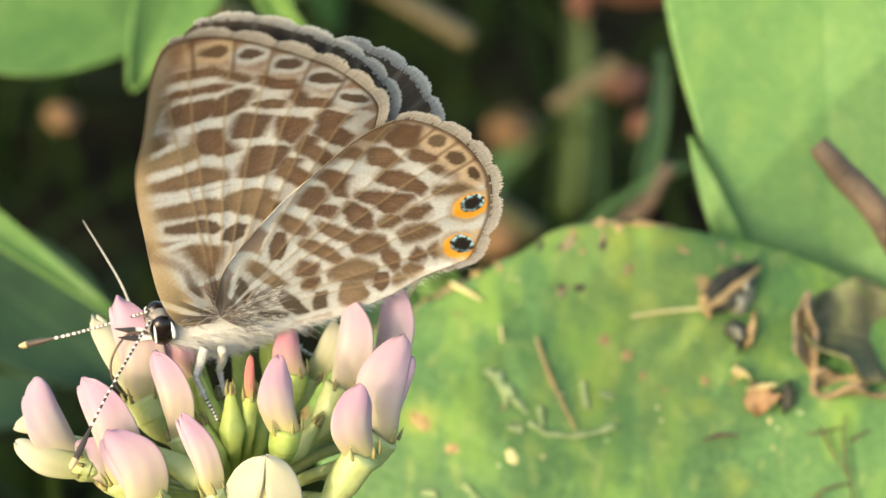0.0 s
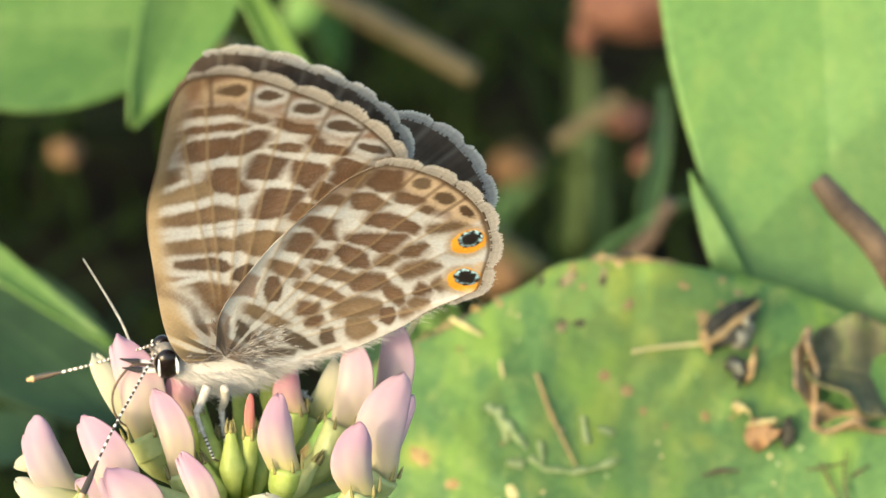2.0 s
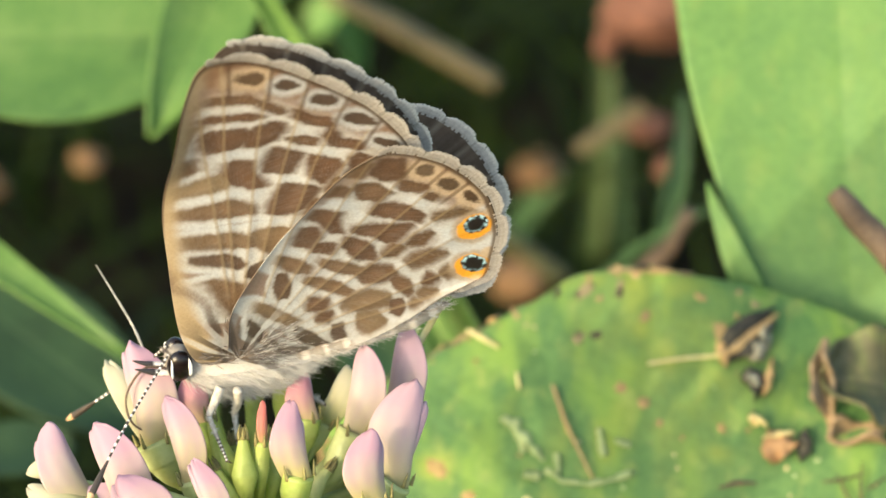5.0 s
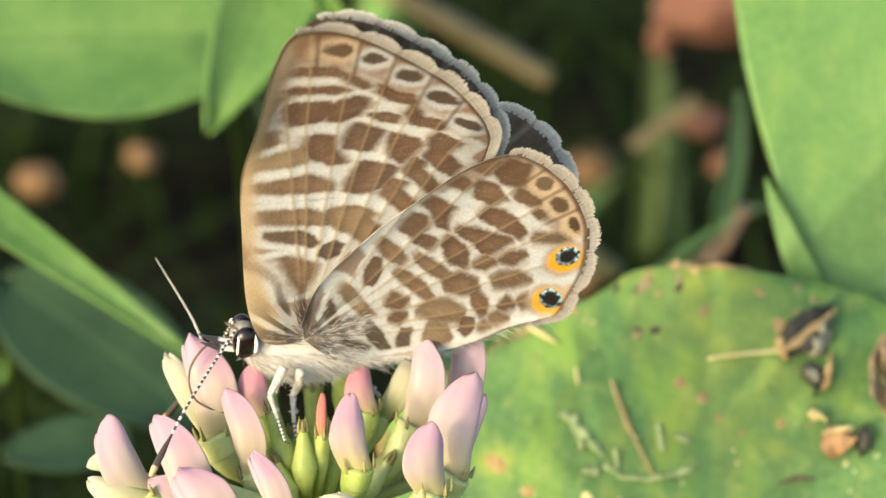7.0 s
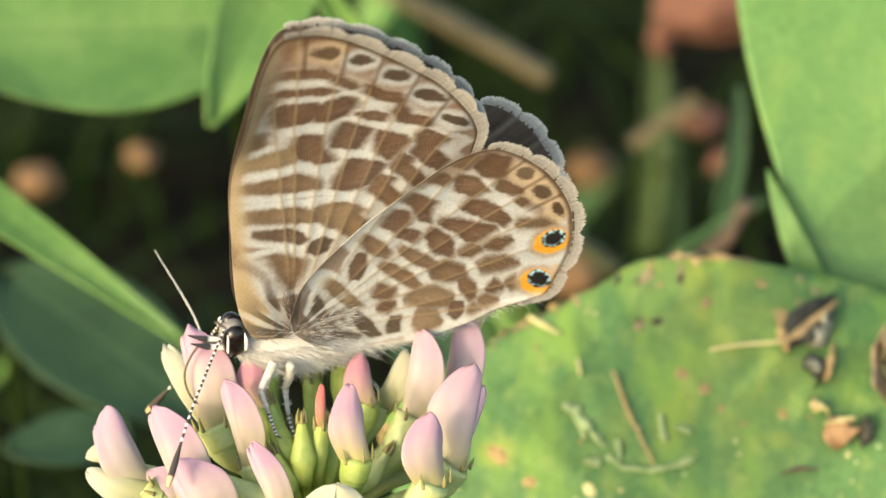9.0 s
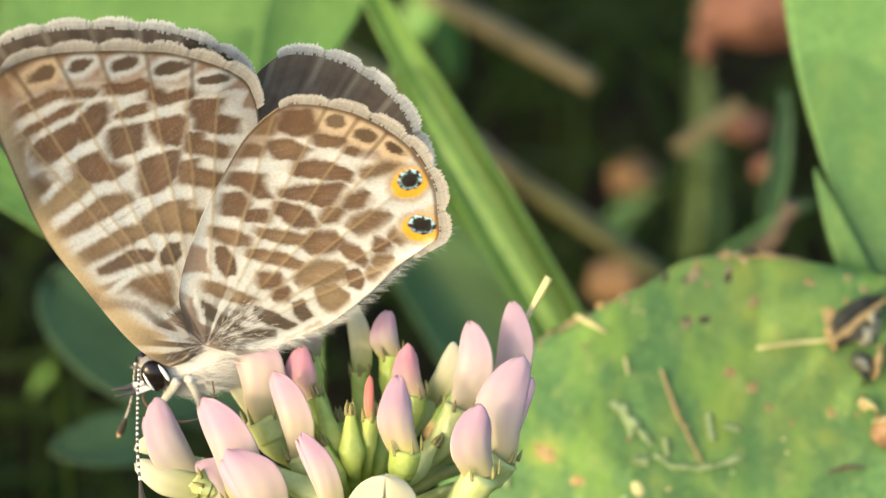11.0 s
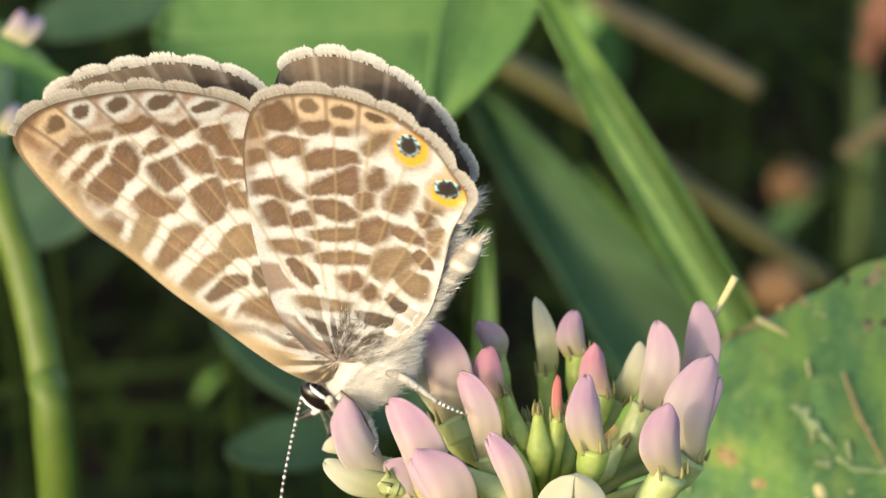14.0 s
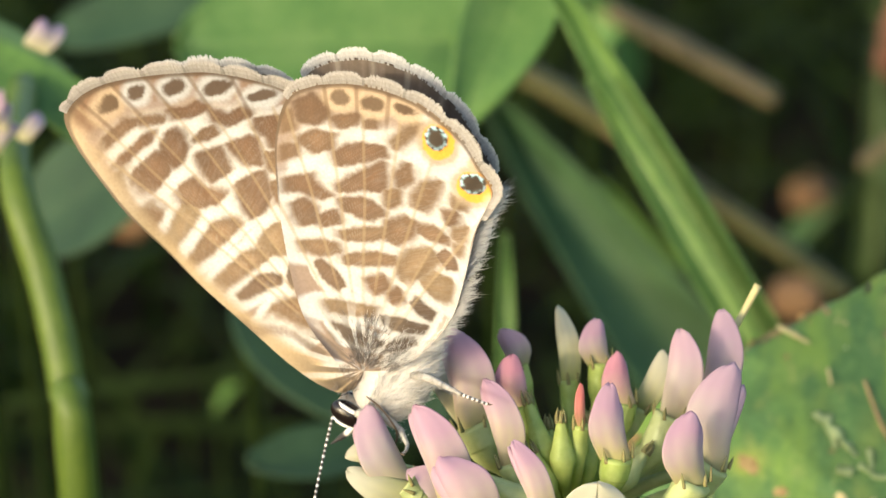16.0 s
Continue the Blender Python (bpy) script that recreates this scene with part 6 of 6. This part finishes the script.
# ---- moves ----
BODY = [
    (0, -0.00201, -0.00083, 0.06255, 114.9, 49.17, 38.29),
    (0.5, -0.00191, -0.00081, 0.0626, 118.56, 54.97, 42.25),
    (1, -0.00203, -0.00098, 0.0623, 119.61, 54.02, 36.76),
    (1.5, -0.00184, -0.00098, 0.0623, 120.08, 54.11, 37.77),
    (2, -0.00177, -0.00091, 0.06243, 117.95, 52.23, 36.78),
    (2.5, -0.00164, -0.00087, 0.06249, 120.34, 50.69, 40.55),
    (3, -0.00186, -0.00078, 0.06265, 115.71, 48.79, 34.66),
    (3.5, -0.00175, -0.0008, 0.06261, 117.45, 53.65, 39.76),
    (4, -0.00191, -0.00091, 0.06243, 116.46, 49.81, 34.9),
    (6.5, -0.00165, -0.00033, 0.06344, 110.25, 61.2, 33.56),
    (7, -0.00167, -0.00046, 0.0632, 115.77, 60.19, 36.95),
    (7.5, -0.00186, -0.0004, 0.06331, 112.25, 56.73, 33.71),
    (8, -0.00204, -0.00068, 0.06282, 116.99, 50.05, 38.13),
    (8.5, -0.002, -0.00052, 0.0631, 122.17, 58.63, 44.62),
    (10.8, -0.00606, -0.00094, 0.06237, 93.43, 24.04, 14.36),
    (11, -0.00693, -0.00086, 0.06251, 92.28, 33.49, 21.05),
    (11.5, -0.00847, -0.00091, 0.06243, 93.97, 24.81, 8.52),
    (12, -0.00848, -0.00081, 0.06259, 95.93, 18.97, 1.69),
    (12.5, -0.00862, -0.00081, 0.0626, 98.83, 15.2, -15.08),
    (13, -0.00877, -0.00098, 0.0623, 88.38, 3.3, -21.95),
    (13.5, -0.0088, -0.00115, 0.062, 92.71, 1.73, -19.86),
    (14, -0.0088, -0.00111, 0.06208, 93.14, 3.47, -19.64),
    (14.5, -0.009, -0.001, 0.06227, 88.8, 10.53, -19.26),
    (15, -0.00866, -0.00105, 0.06218, 92.62, -2.54, -20.24),
    (15.5, -0.00865, -0.00112, 0.06206, 88.17, -6.23, -20.82),
    (16, -0.00873, -0.00114, 0.06202, 85.87, -5.88, -20.88),
]
NEAR_FORE = [
    (0, 15.29),
    (0.5, 18.51),
    (1, 17.08),
    (1.5, 16.38),
    (2, 15.54),
    (2.5, 14.34),
    (3, 12.52),
    (3.5, 15.54),
    (4, 14.14),
    (6.5, 16.97),
    (7, 17.55),
    (7.5, 14.86),
    (8, 14.72),
    (8.5, 15.82),
    (10.8, 4.24),
    (11, 16.15),
    (11.5, 13.62),
    (12, 9.1),
    (12.5, 12.11),
    (13, 11.61),
    (13.5, 12.72),
    (14, 12.33),
    (14.5, 14.05),
    (15, 6.94),
    (15.5, 0.91),
    (16, -0.44),
]
NEAR_HIND = [
    (0, 1.62, -1.51, 10.03),
    (0.5, 1.21, 3.32, 21.62),
    (1, 4.08, 3.08, 33.87),
    (1.5, 4.36, 1.69, 29.03),
    (2, 3.1, 0.27, 19.98),
    (2.5, -1.18, 2.19, 10.12),
    (3, -0.7, 0.93, 5.07),
    (3.5, 0.2, 0.82, 13.3),
    (4, 3.36, 4.2, 28.64),
    (6.5, 0.08, 0.17, 10.17),
    (7, 0.8, -0.27, 11.31),
    (7.5, 2.31, 3.54, 18.48),
    (8, 3.75, 1.6, 18.67),
    (8.5, 3.28, 0.7, 16.15),
    (10.8, 2.01, 0.98, -1.77),
    (11, 10.02, -7.99, 8.94),
    (11.5, 6.73, -4.15, 6.98),
    (12, 4.39, -2.32, 2.65),
    (12.5, -2.26, 3.66, 4.43),
    (13, -1.12, 1.81, 3.75),
    (13.5, 0.31, 3.12, 6.73),
    (14, 0.16, 2.46, 6.98),
    (14.5, -0.47, 4.51, 7.28),
    (15, -1.16, 2.04, 0.81),
    (15.5, 1.42, 0.59, -0.22),
    (16, 0.06, 0.05, -0.49),
]
FAR_FORE = [
    (0, 4, 11),
    (0.5, 4, 18),
    (1, 3, 13),
    (1.5, 2.5, 13),
    (2, 2.5, 12.5),
    (2.5, 2.5, 9),
    (3, 2.5, 7),
    (3.5, 3.5, 10),
    (4, 2.5, 9),
    (6.5, 4, 15),
    (7, 3.5, 14),
    (7.5, 4, 14),
    (8, 3, 14),
    (8.5, 4, 15.5),
    (10.8, 3, 1),
    (11, 0, 15.25),
    (11.5, -4, 15.25),
    (12, -1.5, 11.5),
    (12.5, -5, 18.25),
    (13, -1.5, 11.5),
    (13.5, -2, 14.5),
    (14, -4.5, 14.5),
    (14.5, -8.5, 20.5),
    (15, -4.5, 11.5),
    (15.5, -1, 5.5),
    (16, -4, 6.25),
]
FAR_HIND = [
    (0, -7, 28.75),
    (0.5, -12, 18.25),
    (1, -12, 7),
    (1.5, -12, 5.5),
    (2, -8, 11.5),
    (2.5, -10.5, 24.25),
    (3, -11.5, 26.5),
    (3.5, -9, 17.5),
    (4, -12, 7),
    (6.5, -10, 16.75),
    (7, -12, 8.5),
    (7.5, -12, 4),
    (8, -12, 1.75),
    (8.5, -8.5, 7),
    (10.8, -12, 1.75),
    (11, -12, 3.25),
    (11.5, -6, 7),
    (12, -11, 1),
    (12.5, -12, 3.25),
    (13, -12, 8.5),
    (13.5, -12, 6.25),
    (14, -12, 10),
    (14.5, -12, 12.25),
    (15, -12, 2.5),
    (15.5, -9.5, 7.75),
    (16, -11, 4),
]
SWAY = [
    (0, 0.00023, -0.00015, -0.00025),
    (0.5, 0.00017, -0.00014, -0.00025),
    (1, 0.00021, -0.00018, -0.00031),
    (1.5, 0.00031, -0.00018, -0.00031),
    (2, 0.00028, -0.00020, -0.00035),
    (2.5, 0.00033, -0.00018, -0.00031),
    (3, 0.00025, -0.00019, -0.00033),
    (3.5, 0.00026, -0.00021, -0.00036),
    (4, 0.00024, -0.00019, -0.00033),
    (4.2, 0.00022, -0.00016, -0.00029),
    (6.3, 0.00021, 0.00001, 0.00002),
    (6.5, 0.00015, 0.00003, 0.00004),
    (7, 0.00016, -0.00004, -0.00007),
    (7.5, 0.00017, 0.00005, 0.00009),
    (8, 0.00025, -0.00002, -0.00003),
    (8.5, 0.00011, -0.00005, -0.00009),
    (8.7, 0.00002, -0.00011, -0.00018),
    (10.8, 0.00001, -0.00002, -0.00003),
    (11, 0.00000, -0.00003, -0.00006),
    (11.5, -0.00002, 0.00001, 0.00002),
    (12, -0.00001, 0.00001, 0.00002),
    (12.5, 0.00002, 0.00000, 0.00001),
    (13, -0.00001, 0.00000, 0.00000),
    (13.5, 0.00001, -0.00003, -0.00005),
    (14, -0.00000, -0.00000, 0.00000),
    (14.5, -0.00003, -0.00002, -0.00004),
    (15, 0.00005, 0.00001, 0.00002),
    (15.5, 0.00003, -0.00001, -0.00002),
    (16, -0.00000, -0.00002, -0.00003),
]
NEAR_ANTENNA = [
    (0, -46.75, -106.65),
    (0.5, -47.65, -99.86),
    (1, -53.42, -99.98),
    (1.5, -53.29, -99.38),
    (2, -51.81, -101.29),
    (2.5, -50.82, -104.44),
    (3, -51.49, -104.56),
    (3.5, -49.31, -98.9),
    (4, -52.37, -103.27),
    (6.5, -44.29, -90.95),
    (7, -47.66, -92.18),
    (7.5, -47.85, -95.41),
    (8, -49.14, -106.1),
    (8.5, -49.61, -94.37),
    (10.8, -64.98, -87.61),
    (11, -62.72, -87.05),
    (11.5, -71, -56.98),
    (12, -59.09, -54.77),
    (12.5, -58.33, -46.56),
    (13, -48.94, -71.26),
    (13.5, -53.43, -73.85),
    (14, -54.2, -71.74),
    (14.5, -49.95, -67.17),
    (15, -53.28, -78.12),
    (15.5, -49.09, -81.84),
    (16, -46.71, -81.98),
]
FAR_ANTENNA = [
    (0, 31.74, -77.41),
    (0.5, 31.65, -71.79),
    (1, 27.35, -76.42),
    (1.5, 27.93, -76.27),
    (2, 28.02, -76.14),
    (2.5, 26.62, -73.48),
    (3, 26.20, -76.80),
    (3.5, 26.90, -68.91),
    (4, 23.25, -73.11),
    (6.5, 17.66, -45.25),
    (7, 15.38, -46.43),
    (7.5, 16.41, -50.81),
    (8, 12.73, -55.72),
    (8.5, 14.44, -46.52),
    (10.8, 27.12, -86.18),
    (11, 35.10, -53.24),
    (11.5, 13.64, -60.77),
    (12, 11.87, -71.13),
    (12.5, 19.47, -80.68),
    (13, 40.17, -98.20),
    (13.5, 36.70, -98.10),
    (14, 36.18, -96.54),
    (14.5, 41.10, -89.83),
    (15, 37.66, -103.29),
    (15.5, 41.75, -108.65),
    (16, 44.33, -109.30),
]


def motions():
    walk(butterfly, [(t, pose(x, y, z, a, b, c)) for t, x, y, z, a, b, c in BODY])
    walk(near_fore, [(t, pose(0, 0, 0, 0, 0, a)) for t, a in NEAR_FORE])
    walk(near_hind, [(t, pose(0, 0, 0.0001, a, b, c)) for t, a, b, c in NEAR_HIND])
    # The far pair opens away from the near one.
    hinge = Vector(AXIS)
    for wing, rows, deep in ((far_fore, FAR_FORE, -0.0010), (far_hind, FAR_HIND, -0.00112)):
        walk(wing, [(t, pose(0, 0, deep) @ Matrix.Rotation(radians(a), 4, hinge) @ pose(0, 0, 0, 0, 0, c)) for t, a, c in rows])
    walk(near_antenna, [(t, pose(*NEAR_SOCKET, 0, b, c)) for t, b, c in NEAR_ANTENNA])
    walk(far_antenna, [(t, pose(*FAR_SOCKET, 0, b, c)) for t, b, c in FAR_ANTENNA])
    walk(abdomen, [(t, pose(*WAIST, 0, 0, a)) for t, a in ((0, 70), (1, 74), (4.2, 74), (6.5, 70), (8.7, 70), (10.8, 60), (11.5, 47.5), (12, 42), (12.5, 48.1), (13, 51.6), (14, 58.1), (15, 58), (16, 57))])
    for limb, axis, angle, shift in LEG_TURNS:
        place = Matrix.Translation(limb.location.copy())
        turn = Matrix.Translation(limb.location + Vector(shift) * MM) @ Matrix.Rotation(angle, 4, Vector(axis))
        walk(limb, [(0, turn), (8.7, turn), (10.8, place), (16, place)])
    walk(proboscis, [(t, pose(*proboscis.location, 0, 0, a)) for t, a in ((0, 0), (8.7, 8), (10.8, 70), (16, 80))])
    walk(clover_flower, [(t, pose(x, y, z + FLOWER_Z)) for t, x, y, z in SWAY])


motions()
